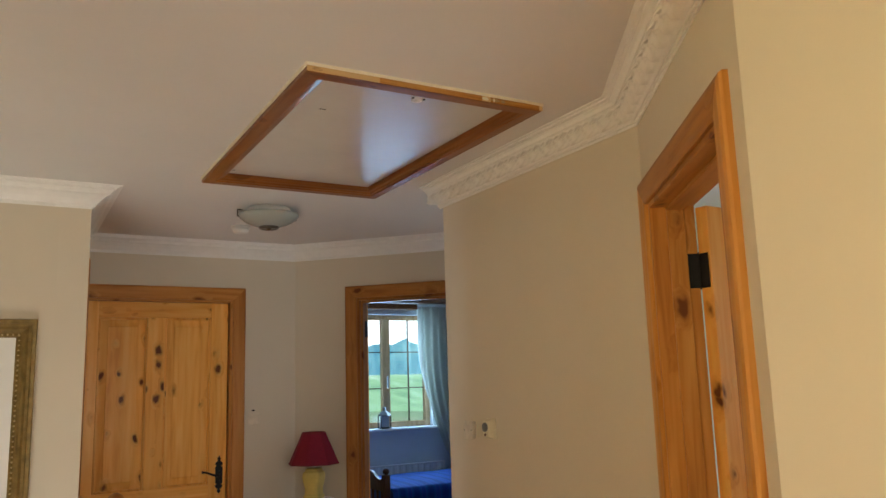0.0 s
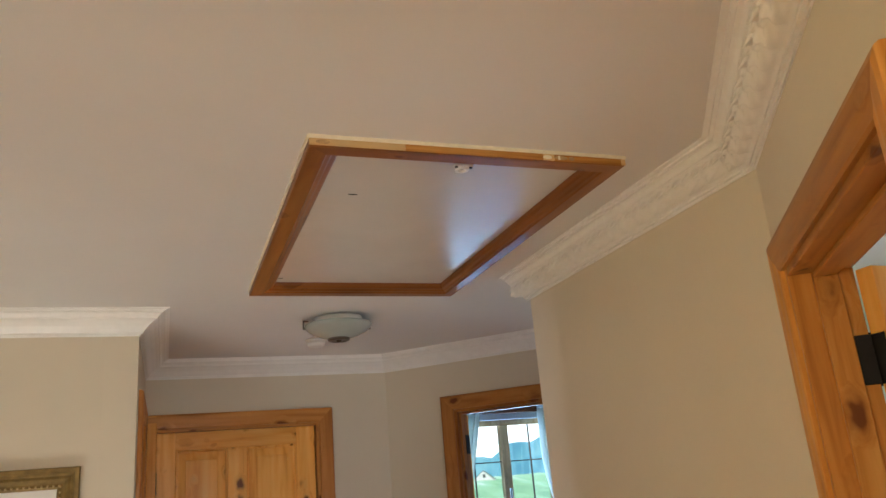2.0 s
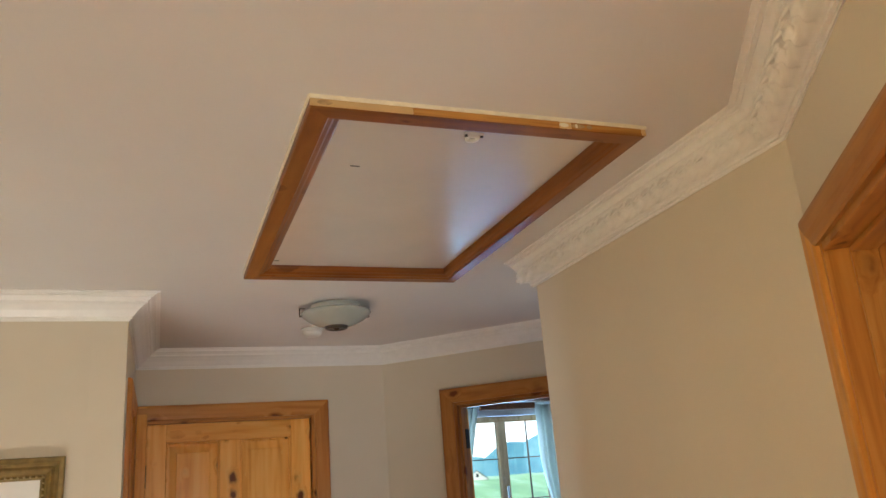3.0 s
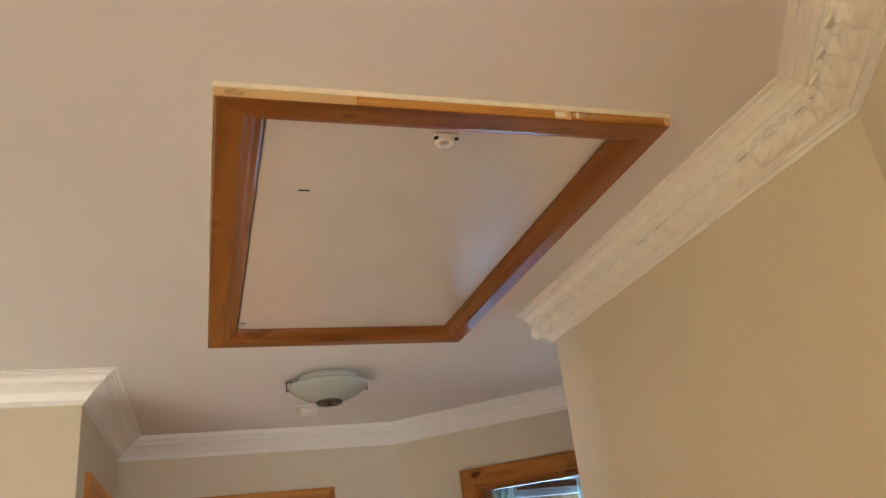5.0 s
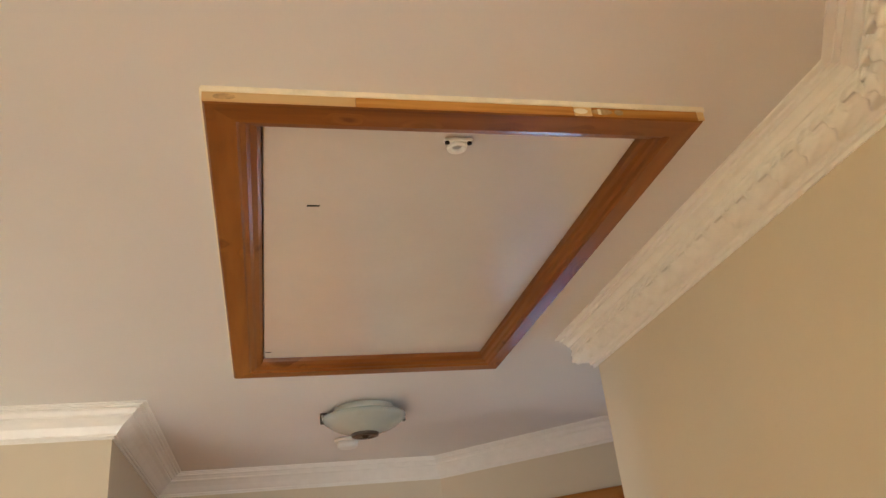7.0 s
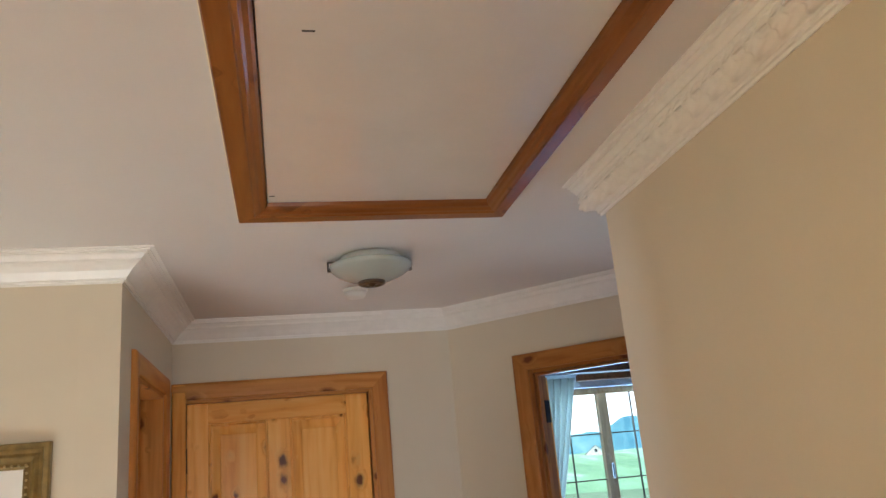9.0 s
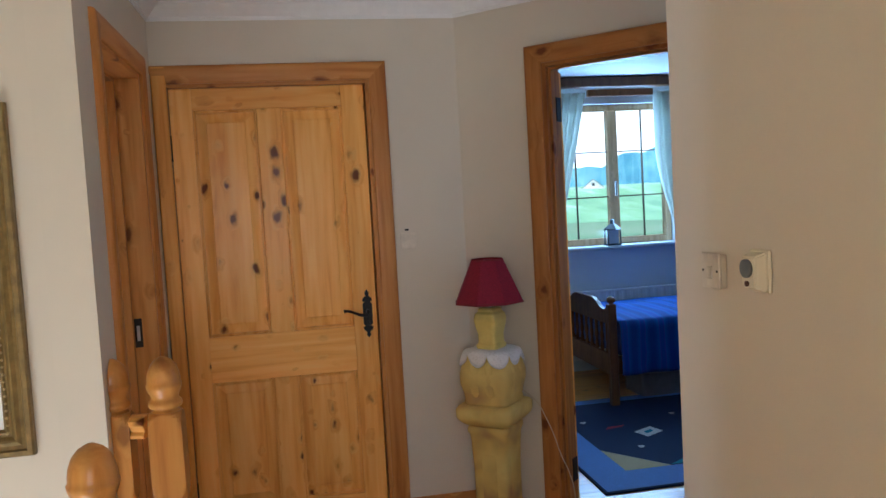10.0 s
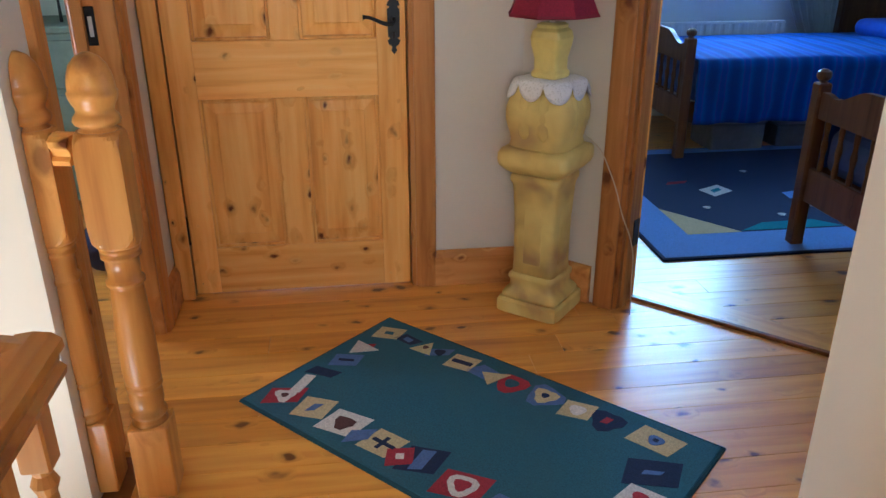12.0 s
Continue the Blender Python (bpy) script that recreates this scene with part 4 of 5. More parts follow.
# lamp flex running down to the skirting
cu = bpy.data.curves.new("lamp_flex", "CURVE")
cu.dimensions, cu.bevel_depth, cu.bevel_resolution = "3D", 0.0021, 2
sp = cu.splines.new("BEZIER")
pts = [(1.66, 4.5, 0.835), (1.712, 4.496, 0.66), (1.777, 4.418, 0.584), (1.803, 4.392, 0.523), (1.825, 4.37, 0.458), (1.847, 4.348, 0.372), (1.872, 4.323, 0.298), (1.884, 4.311, 0.23), (1.886, 4.309, 0.145), (1.89, 4.305, 0.012)]
sp.bezier_points.add(len(pts) - 1)
for p, co in zip(sp.bezier_points, pts):
    p.co, p.handle_left_type, p.handle_right_type = co, "AUTO", "AUTO"
flex = new("lamp_flex", cu)
cu.materials.append(plain("flex_plastic", (0.62, 0.50, 0.34), 0.5, vary=0.08))
tagged(flex, "cream lamp flex hanging beside the doorway", "cable")

# ---------- landing rug ----------
def pile(name, colour, vary=0.25, scale=220.0):
    return plain(name, colour, 0.95, vary=vary, scale=scale, bump=0.7, dist=0.003)


TEAL = pile("teal_wool", (0.028, 0.105, 0.140))
WOOL = {"cream": pile("cream_wool", (0.55, 0.43, 0.22)), "white": pile("white_wool", (0.66, 0.60, 0.52)), "red": pile("red_wool", (0.33, 0.022, 0.035)), "navy": pile("navy_wool", (0.007, 0.016, 0.055)), "blue": pile("blue_wool", (0.09, 0.15, 0.33)), "brown": pile("brown_wool", (0.10, 0.035, 0.025)), "lilac": pile("lilac_wool", (0.15, 0.26, 0.56)), "teal": TEAL, "petrol": pile("petrol_wool", (0.02, 0.20, 0.24))}
rug = empty("landing_rug", (1.048, 4.404, 0), -45.8, "dark teal wool rug with patchwork motifs round its border", "rug")
RL, RW = 1.185, 0.642
# local x runs along the long side, -y across to the near-left corner
bm = box((0, -RW, 0.0), (RL, 0, 0.010), 0.003)
part("carpet", bm, TEAL, rug, "dark teal wool pile")
part("binding", sweep([(0.0, 0.0), (0.0, 0.009), (-0.006, 0.007), (-0.008, 0.0)], [(0, -RW), (RL, -RW), (RL, 0), (0, 0)], closed=True), pile("dark_teal_edge", (0.012, 0.055, 0.07)), rug)


def patch(thing, pts, colour, z, at, rz=0.0, name="motif"):
    bm = prism(pts, 0.0, 0.0025)
    p = part(name, bm, WOOL[colour], thing)
    p.matrix_local = pose(at[0], at[1], z, 0, 0, rz)
    return p


def quad(w, h, skew=0.0):
    return [(-w / 2 - skew, -h / 2), (w / 2 - skew * 0.4, -h / 2 + skew), (w / 2 + skew, h / 2), (-w / 2 + skew * 0.3, h / 2 - skew * 0.5)]


def disc(r, n=14, wob=0.12, k=0):
    return [(r * (1 + wob * math.sin(3 * a + k)) * math.cos(a), r * (1 + wob * math.sin(3 * a + k)) * math.sin(a)) for a in [2 * math.pi * i / n for i in range(n)]]


Z1, Z2, Z3 = 0.0085, 0.0098, 0.0110
# along the far long edge
for at, rz, pieces in (
    ((0.075, -0.085), 20, (("cream", quad(0.085, 0.08, 0.008), Z1), ("teal", quad(0.03, 0.018), Z2))),
    ((0.155, -0.080), -10, (("navy", quad(0.07, 0.055, 0.01), Z1), ("blue", quad(0.03, 0.02), Z2))),
    ((0.235, -0.085), 0, (("cream", [(-0.04, -0.035), (0.04, -0.030), (0.0, 0.04)], Z2), ("brown", disc(0.010), Z3))),
    ((0.290, -0.080), 30, (("blue", quad(0.07, 0.05, 0.012), Z1), ("navy", disc(0.018), Z2))),
    ((0.385, -0.085), 8, (("cream", quad(0.085, 0.085, 0.006), Z1), ("navy", quad(0.07, 0.020), Z2))),
    ((0.470, -0.090), -15, (("blue", quad(0.07, 0.075, 0.012), Z1),)),
    ((0.515, -0.085), 60, (("cream", [(-0.045, -0.032), (0.045, -0.012), (-0.03, 0.038)], Z2),)),
    ((0.575, -0.090), 0, (("red", disc(0.050, 14, 0.16), Z1), ("teal", disc(0.022), Z2))),
    ((0.690, -0.085), 0, (("blue", disc(0.055, 12, 0.2, 1), Z1), ("cream", disc(0.036, 12, 0.22), Z2), ("navy", disc(0.012), Z3))),
    ((0.800, -0.090), 12, (("cream", quad(0.085, 0.085, 0.008), Z1), ("white", disc(0.024), Z2))),
    ((0.890, -0.085), 0, (("navy", disc(0.048, 12, 0.2), Z1), ("red", quad(0.018, 0.032, 0.004), Z2))),
    ((1.035, -0.085), -6, (("cream", quad(0.12, 0.095, 0.008), Z1), ("blue", disc(0.022), Z2), ("navy", quad(0.014, 0.012), Z3))),
    # short far-left edge
    ((0.075, -0.210), 40, (("white", [(-0.045, -0.03), (0.05, -0.018), (-0.02, 0.05)], Z2), ("red", quad(0.06, 0.05, 0.01), Z1))),
    ((0.085, -0.300), 30, (("blue", quad(0.085, 0.075, 0.008), Z1), ("navy", quad(0.05, 0.012), Z2))),
    ((0.080, -0.395), 10, (("navy", quad(0.085, 0.05, 0.01), Z1),)),
    ((0.080, -0.480), 20, (("white", quad(0.030, 0.10, 0.004), Z3),)),
    ((0.085, -0.555), 35, (("red", quad(0.10, 0.085, 0.012), Z1), ("white", disc(0.030, 14, 0.25), Z2), ("brown", disc(0.011), Z3))),
    # along the near long edge
    ((0.200, -0.545), 20, (("cream", quad(0.095, 0.10, 0.006), Z1), ("blue", quad(0.018, 0.045, 0.01), Z2))),
    ((0.320, -0.545), 8, (("white", quad(0.11, 0.11, 0.010), Z1), ("brown", disc(0.030, 10, 0.2), Z2))),
    ((0.395, -0.560), 35, (("blue", quad(0.06, 0.06, 0.015), Z2),)),
    ((0.465, -0.545), 0, (("cream", quad(0.095, 0.10, 0.006), Z1), ("navy", quad(0.012, 0.055), Z2))),
    ((0.470, -0.545), 90, (("navy", quad(0.012, 0.075), Z3),)),
    ((0.540, -0.560), 40, (("red", quad(0.07, 0.07, 0.004), Z2), ("white", quad(0.022, 0.022), Z3))),
    ((0.595, -0.535), 20, (("navy", quad(0.10, 0.11, 0.012), Z1), ("blue", quad(0.03, 0.09, 0.01), Z2))),
    ((0.735, -0.550), 15, (("red", quad(0.12, 0.105, 0.012), Z1), ("white", disc(0.040, 14, 0.12), Z2), ("red", disc(0.022, 12, 0.2), Z3))),
    ((0.860, -0.550), 0, (("blue", quad(0.08, 0.08, 0.01), Z1), ("cream", disc(0.022), Z2))),
    ((0.970, -0.550), 12, (("cream", quad(0.09, 0.09, 0.006), Z1), ("red", disc(0.020), Z2))),
    # short right edge
    ((1.090, -0.540), -20, (("red", quad(0.09, 0.085, 0.01), Z1), ("cream", disc(0.022), Z2))),
    ((1.095, -0.430), 15, (("blue", quad(0.09, 0.08, 0.01), Z1), ("navy", disc(0.020), Z2))),
    ((1.100, -0.320), 0, (("white", quad(0.085, 0.08, 0.008), Z2), ("red", disc(0.020), Z3))),
    ((1.085, -0.215), 25, (("navy", quad(0.13, 0.11, 0.012), Z1), ("blue", quad(0.045, 0.02, 0.006), Z2))),
):
    for colour, pts, z in pieces:
        patch(rug, pts, colour, z, at, rz)

# ---------- bedroom ----------
win = empty("window_1", (3.385, 7.30, 0), 0, "timber casement window with thin glazing bars", "window", kind="structure")
WX, WZ0, WZ1 = 0.545, 1.02, 2.17
FRAME = pine("window_pine", (0.72, 0.50, 0.29), (0.64, 0.42, 0.22), (0.46, 0.27, 0.12), 2, rough=0.5, knots=0.1, coat=0.1)
for lo, hi in (((-WX, 0.06, WZ0), (-WX + 0.055, 0.12, WZ1)), ((WX - 0.055, 0.06, WZ0), (WX, 0.12, WZ1)), ((-WX + 0.055, 0.06, WZ1 - 0.05), (WX - 0.055, 0.12, WZ1)), ((-WX + 0.055, 0.06, WZ0), (WX - 0.055, 0.12, WZ0 + 0.055)), ((0.001, 0.05, WZ0 + 0.055), (0.084, 0.12, WZ1 - 0.05))):
    part("window_frame", box(lo, hi, 0.004), FRAME, win)
GLASS, nt, b = mat("window_glass", 0.02)
b.inputs["Transmission Weight"].default_value = 1.0
b.inputs["IOR"].default_value = 1.45
for a, c in ((-WX + 0.055, 0.001), (0.084, WX - 0.055)):
    g = part("pane", box((a, 0.086, WZ0 + 0.055), (c, 0.090, WZ1 - 0.05)), GLASS, win)
    g.visible_shadow = False
    mx = (a + c) / 2 + (0.024 if a > 0 else -0.03)
    part("glazing_bar", box((mx - 0.005, 0.078, WZ0 + 0.055), (mx + 0.005, 0.098, WZ1 - 0.05)), DARKMETAL, win)
    for z in (1.415, 1.785):
        part("glazing_bar", box((a, 0.079, z - 0.005), (c, 0.097, z + 0.005)), DARKMETAL, win)
part("window_latch", box((0.044, 0.030, 1.42), (0.060, 0.050, 1.54), 0.004), DARKMETAL, win, "dark metal window latch")
part("window_sill", box((-WX - 0.06, -0.06, 0.990), (WX + 0.06, 0.06, 1.018), 0.006), WHITE, win, "white painted sill board")

LIN, nt, b = mat("curtain_voile", 0.9)
b.inputs["Base Color"].default_value = (0.58, 0.57, 0.50, 1)
b.inputs["Transmission Weight"].default_value = 0.0
b.inputs["Subsurface Weight"].default_value = 0.0
vv = coords(nt)
wv = node(nt, "ShaderNodeTexNoise", Scale=400.0, Detail=2.0)
nt.links.new(vv, wv.inputs["Vector"])
bumped(nt, b, wv.outputs[0], 0.3, 0.001)
tr = nt.nodes.new("ShaderNodeBsdfTranslucent")
tr.inputs[0].default_value = (0.50, 0.51, 0.45, 1)
mx_ = nt.nodes.new("ShaderNodeMixShader")
mx_.inputs[0].default_value = 0.5
nt.links.new(b.outputs[0], mx_.inputs[1]), nt.links.new(tr.outputs[0], mx_.inputs[2])
nt.links.new(mx_.outputs[0], nt.nodes["Material Output"].inputs["Surface"])


def curtain(name, outer, inner_at, z0, label, seed):
    """Gathered cloth from the track to z0; inner_at gives its inner edge at a height."""
    c = empty(name, (0, 7.20, 0), 0, label, "curtain", "bedroom curtains")
    bm = bmesh.new()
    cols, rows = 70, 40
    grid = []
    for j in range(rows + 1):
        z = 2.25 + (z0 - 2.25) * j / rows
        inner = inner_at(z)
        row = []
        for i in range(cols + 1):
            t = i / cols
            x = outer + (inner - outer) * t
            y = 0.022 * math.sin(2 * math.pi * (7 * t + 0.15 * math.sin(3 * z + seed))) + 0.008 * math.sin(17 * t + 4 * z + seed)
            row.append(bm.verts.new((x, y, z)))
        grid.append(row)
    for r, q in zip(grid, grid[1:]):
        for i in range(cols):
            bm.faces.new((r[i], r[i + 1], q[i + 1], q[i]))
    cl = part("cloth", bm, LIN, c, smooth=True)
    m_ = cl.modifiers.new("thickness", "SOLIDIFY")
    m_.thickness = 0.0015
    return c


curtain("curtain", 2.72, lambda z: max(2.84, 3.159 - 0.25 * (2.25 - z)), 0.72, "pale sheer curtain drawn back beside the window", 0.4)
curtain("curtain", 4.36, lambda z: min(4.12, 3.736 + 0.25 * max(0.0, 1.84 - z) ** 1.75), 0.10, "pale sheer curtain hanging to the floor beside the window", 1.9)
track = empty("curtain_track", (3.46, 7.24, 2.25), 0, "short dark curtain track above the window", "curtain track")
part("track", box((-0.28, -0.02, -0.028), (0.28, 0.02, 0.026), 0.004), DARKWOOD, track)
part("bracket", box((-0.012, 0.02, -0.010), (0.012, 0.06, 0.02), 0.002), DARKMETAL, track)
beam = part("ceiling_beam", box((1.35, 6.96, 2.262), (5.2, 7.06, 2.338), 0.006), DARKWOOD)
tagged(beam, "dark stained beam across the bedroom ceiling", "beam", kind="structure")

FROST = plain("frosted_pane", (0.50, 0.56, 0.66), 0.35, vary=0.1)
lantern = empty("lantern", (3.366, 7.285, 1.018), 0, "small black metal lantern with glass panes on the sill", "lantern")
part("base", box((-0.060, -0.040, 0.0), (0.060, 0.040, 0.014), 0.003), IRON, lantern)
for x in (-0.054, 0.054):
    for y in (-0.034, 0.034):
        part("corner_post", box((x - 0.005, y - 0.005, 0.014), (x + 0.005, y + 0.005, 0.125), 0.001), IRON, lantern)
part("pane", box((-0.050, -0.002, 0.014), (0.050, 0.002, 0.125)), FROST, lantern, "pale frosted pane")
part("roof", lathe([(0.076, 0.125), (0.074, 0.134), (0.035, 0.168), (0.020, 0.175), (0.018, 0.200), (0.024, 0.205), (0.008, 0.214)], 4), IRON, lantern)

rad = empty("radiator", (3.40, 7.30, 0), 0, "long white panel radiator below the window", "radiator")
bm = bmesh.new()
N = 90
front = []
for i in range(N + 1):
    x = -0.62 + 1.24 * i / N
    y = -0.075 + 0.006 * (1 if (i % 5) in (1, 2) else 0)
    front.append((x, y))
pts = front + [(0.62, -0.045), (-0.62, -0.045)]
prism(pts, 0.10, 0.645, bm=bm)
part("panel", bm, WHITE, rad)
part("top_grille", box((-0.62, -0.080, 0.645), (0.62, -0.035, 0.662), 0.003), WHITE, rad)
for x in (-0.5, 0.5):
    part("bracket", box((x - 0.015, -0.045, 0.2), (x + 0.015, 0.0, 0.5), 0.002), WHITE, rad)
for x in (-0.60, 0.60):
    part("pipe", lathe([(0.008, 0.0), (0.008, 0.12)], 10, at=(x, -0.06, 0)), WHITE, rad)


def crest(y0, y1, z, rise, n=24):
    """Shaped top edge of a footboard: a low arch with dipped shoulders."""
    pts = []
    for i in range(n + 1):
        t = i / n
        y = y0 + (y1 - y0) * t
        s = min(t, 1 - t)
        pts.append((y, z + rise * (1 - math.cos(min(1.0, max(0.0, (s - 0.10) / 0.22)) * math.pi)) / 2 + 0.018 * math.exp(-((s - 0.02) / 0.03) ** 2)))
    return pts


def single_bed(name, at, label, cover_label, box_items=False):
    """A single bed: foot at x = 0, head along +x; y runs over its width."""
    b_ = empty(name, at, 0, label, "bed", "twin beds")
    W = 0.94
    for y in (0.0, W):
        bm = box((-0.028, y - 0.028, 0.0), (0.028, y + 0.028, 0.70), 0.006)
        lathe([(0.020, 0.698), (0.014, 0.706), (0.026, 0.716), (0.030, 0.728), (0.026, 0.744), (0.010, 0.754)], 16, bm=bm, at=(0, y, 0))
        part("foot_post", bm, DARKWOOD, b_)
        bm = box((1.95 - 0.028, y - 0.028, 0.0), (1.95 + 0.028, y + 0.028, 0.88), 0.006)
        part("head_post", bm, DARKWOOD, b_)
    top = crest(0.028, W - 0.028, 0.655, 0.062)
    bm = bmesh.new()
    lo = [(y, 0.560) for y, _ in top]
    rows = []
    for x in (-0.013, 0.013):
        rows.append([bm.verts.new((x, y, z)) for y, z in top] + [bm.verts.new((x, y, z)) for y, z in reversed(lo)])
    bm.faces.new(rows[0][::-1]), bm.faces.new(rows[1])
    m = len(rows[0])
    for i in range(m):
        bm.faces.new((rows[0][i], rows[0][(i + 1) % m], rows[1][(i + 1) % m], rows[1][i]))
    part("top_rail", bm, DARKWOOD, b_)
    part("lower_rail", box((-0.013, 0.028, 0.21), (0.013, W - 0.028, 0.355), 0.004), DARKWOOD, b_)
    for i in range(9):
        y = 0.085 + i * (W - 0.17) / 8
        part("spindle", lathe([(0.011, 0.352), (0.013, 0.38), (0.009, 0.42), (0.014, 0.46), (0.009, 0.50), (0.012, 0.54), (0.011, 0.565)], 10, at=(0, y, 0)), DARKWOOD, b_)
    part("headboard", box((1.94, 0.028, 0.3), (1.965, W - 0.028, 0.85), 0.006), DARKWOOD, b_)
    for y in (0.0, W):
        part("side_rail", box((0.028, y - 0.012, 0.22), (1.92, y + 0.012, 0.34), 0.003), DARKWOOD, b_)
    part("mattress", box((0.05, 0.015, 0.33), (1.92, W - 0.015, 0.52), 0.05, segments=3), plain("ticking", (0.08, 0.12, 0.28), 0.9), b_)
    # blanket: draped sheet with soft folds
    bm = bmesh.new()
    nx, prof = 60, []
    for i in range(13):
        prof.append((-0.045 - 0.006 * (i % 2), 0.22 + 0.355 * i / 13))
    for i in range(17):
        t = i / 16
        prof.append((-0.03 + (W + 0.06) * t, 0.580 + 0.02 * math.sin(math.pi * t)))
    for i in range(13):
        prof.append((W + 0.045, 0.575 - 0.355 * (i + 1) / 13))
    rows = []
    for i in range(nx + 1):
        x = 0.045 + 1.86 * i / nx
        row = []
        for k, (y, z) in enumerate(prof):
            w = noise.noise(Vector((x * 4, y * 4, z * 4)))
            hang = max(0.0, (0.545 - z) / 0.33)
            yy = y + hang * 0.018 * math.sin(x * 21 + 3 * w) * (-1 if k < 15 else 1)
            row.append(bm.verts.new((x, yy, z + 0.010 * w)))
        rows.append(row)
    for r, q in zip(rows, rows[1:]):
        for k in range(len(prof) - 1):
            bm.faces.new((r[k], r[k + 1], q[k + 1], q[k]))
    bl = part("blanket", bm, BLUE, b_, cover_label, smooth=True)
    m_ = bl.modifiers.new("thickness", "SOLIDIFY")
    m_.thickness = 0.012
    bm = box((1.50, 0.14, 0.585), (1.88, W - 0.14, 0.70), 0.055, segments=4)
    part("pillow", bm, plain("navy_pillow", (0.02, 0.05, 0.30), 0.9, vary=0.2), b_, "blue cotton pillow", smooth=True)
    return b_


# blanket with woven stripes
m, nt, b = mat("striped_blue_blanket", 0.95)
v = coords(nt)
wave = nt.nodes.new("ShaderNodeTexWave")
wave.inputs["Scale"].default_value = 2.3
wave.inputs["Distortion"].default_value = 1.2
nt.links.new(v, wave.inputs["Vector"])
fz = node(nt, "ShaderNodeTexNoise", Scale=300.0, Detail=3.0)
nt.links.new(v, fz.inputs["Vector"])
nt.links.new(ramp(nt, wave.outputs["Fac"], [(0.1, (0.005, 0.040, 0.21)), (0.45, (0.006, 0.065, 0.28)), (0.72, (0.008, 0.10, 0.36)), (0.86, (0.04, 0.05, 0.30)), (0.95, (0.007, 0.055, 0.30))]), b.inputs["Base Color"])
bumped(nt, b, fz.outputs[0], 0.5, 0.003)
BLUE = m
single_bed("single_bed", (2.87, 6.20, 0), "dark wooden single bed with a bright blue striped blanket", "bright blue striped blanket")
single_bed("single_bed", (2.835, 3.93, 0), "dark wooden single bed with spindled footboard near the doorway", "bright blue striped blanket")
# boxes stored under the far bed
for x, y, w, h, c in ((3.30, 6.32, 0.34, 0.17, (0.20, 0.19, 0.18)), (3.72, 6.34, 0.30, 0.15, (0.16, 0.16, 0.16))):
    bx = empty("storage_box", (x, y, 0), 0, "pale storage box pushed under the bed", "box", "boxes under the bed")
    part("body", box((-w / 2, 0, 0), (w / 2, 0.3, h), 0.012), plain("box_card", c, 0.8), bx)
    part("lid", box((-w / 2 - 0.006, -0.006, h), (w / 2 + 0.006, 0.306, h + 0.025), 0.006), plain("box_lid", (0.24, 0.23, 0.22), 0.8), bx)

shelf = empty("bookcase", (4.76, 7.29, 0), 0, "tall dark wooden bookcase against the bedroom window wall", "bookcase")
part("back", box((-0.38, -0.008, 0.0), (0.38, 0.0, 1.30)), DARKWOOD, shelf)
for x in (-0.38, 0.36):
    part("side", box((x, -0.135, 0.0), (x + 0.02, -0.008, 1.30), 0.002), DARKWOOD, shelf)
for z in (0.04, 0.45, 0.86, 1.28):
    part("shelf", box((-0.36, -0.133, z), (0.36, -0.008, z + 0.02), 0.002), DARKWOOD, shelf)

brug = empty("bedroom_rug", (2.215, 4.775, 0), 0, "navy and lilac patterned rug on the bedroom floor", "rug")
part("carpet", box((0, 0, 0), (1.75, 1.60, 0.012), 0.003), WOOL["lilac"], brug, "lilac wool border")
part("binding", sweep([(0.0, 0.0), (0.0, 0.011), (-0.012, 0.009), (-0.014, 0.0)], [(0, 1.6), (0, 0), (1.75, 0), (1.75, 1.6)], closed=True), WOOL["navy"], brug, "navy edge binding")
Z4 = 0.0105
patch(brug, [(0.20, 0.58), (0.46, 0.235), (1.55, 0.235), (1.55, 1.5), (0.20, 1.5)], "navy", Z4, (0, 0), name="field")
patch(brug, [(0.20, 0.235), (0.455, 0.235), (0.20, 0.575)], "cream", Z4, (0, 0))
patch(brug, quad(0.14, 0.12, 0.01), "white", Z4 + 0.0015, (0.60, 0.80), 25)
patch(brug, quad(0.06, 0.04, 0.008), "petrol", Z4 + 0.003, (0.60, 0.80), 25)
patch(brug, [(0.46, 0.245), (0.95, 0.245), (0.85, 0.34), (0.60, 0.33)], "petrol", Z4 + 0.0015, (0, 0))
patch(brug, quad(0.20, 0.10, 0.02), "lilac", Z4 + 0.0015, (1.02, 0.70), 10)
for x, y in ((0.44, 0.56), (0.96, 0.52), (0.98, 0.30), (0.75, 0.42), (0.30, 1.10), (0.90, 1.10)):
    patch(brug, disc(0.018, 8, 0.2, x), "white", Z4 + 0.0025, (x, y))
patch(brug, quad(0.10, 0.05, 0.02), "red", Z4 + 0.0015, (0.45, 0.95), 0)
patch(brug, [(0.20, 1.0), (0.34, 1.5), (0.20, 1.5)], "cream", Z4 + 0.0015, (0, 0))

# ---------- side room ----------
chest = empty("green_chest", (-0.42, 6.02, 0), 0, "dark green painted chest against the pale green wall", "chest")
GREENP = plain("green_paint", (0.17, 0.23, 0.18), 0.5)
part("body", box((-0.75, -0.24, 0.04), (0.50, 0.24, 0.84), 0.006), GREENP, chest)
part("top", box((-0.77, -0.26, 0.84), (0.52, 0.25, 0.87), 0.006), GREENP, chest)
for x in (-0.70, 0.45):
    part("foot", lathe([(0.03, 0.0), (0.04, 0.02), (0.035, 0.042)], 12, at=(x, -0.18, 0)), GREENP, chest)
for k in range(3):
    part("drawer", box((-0.72, -0.256, 0.09 + k * 0.25), (0.47, -0.238, 0.31 + k * 0.25), 0.004), GREENP, chest)
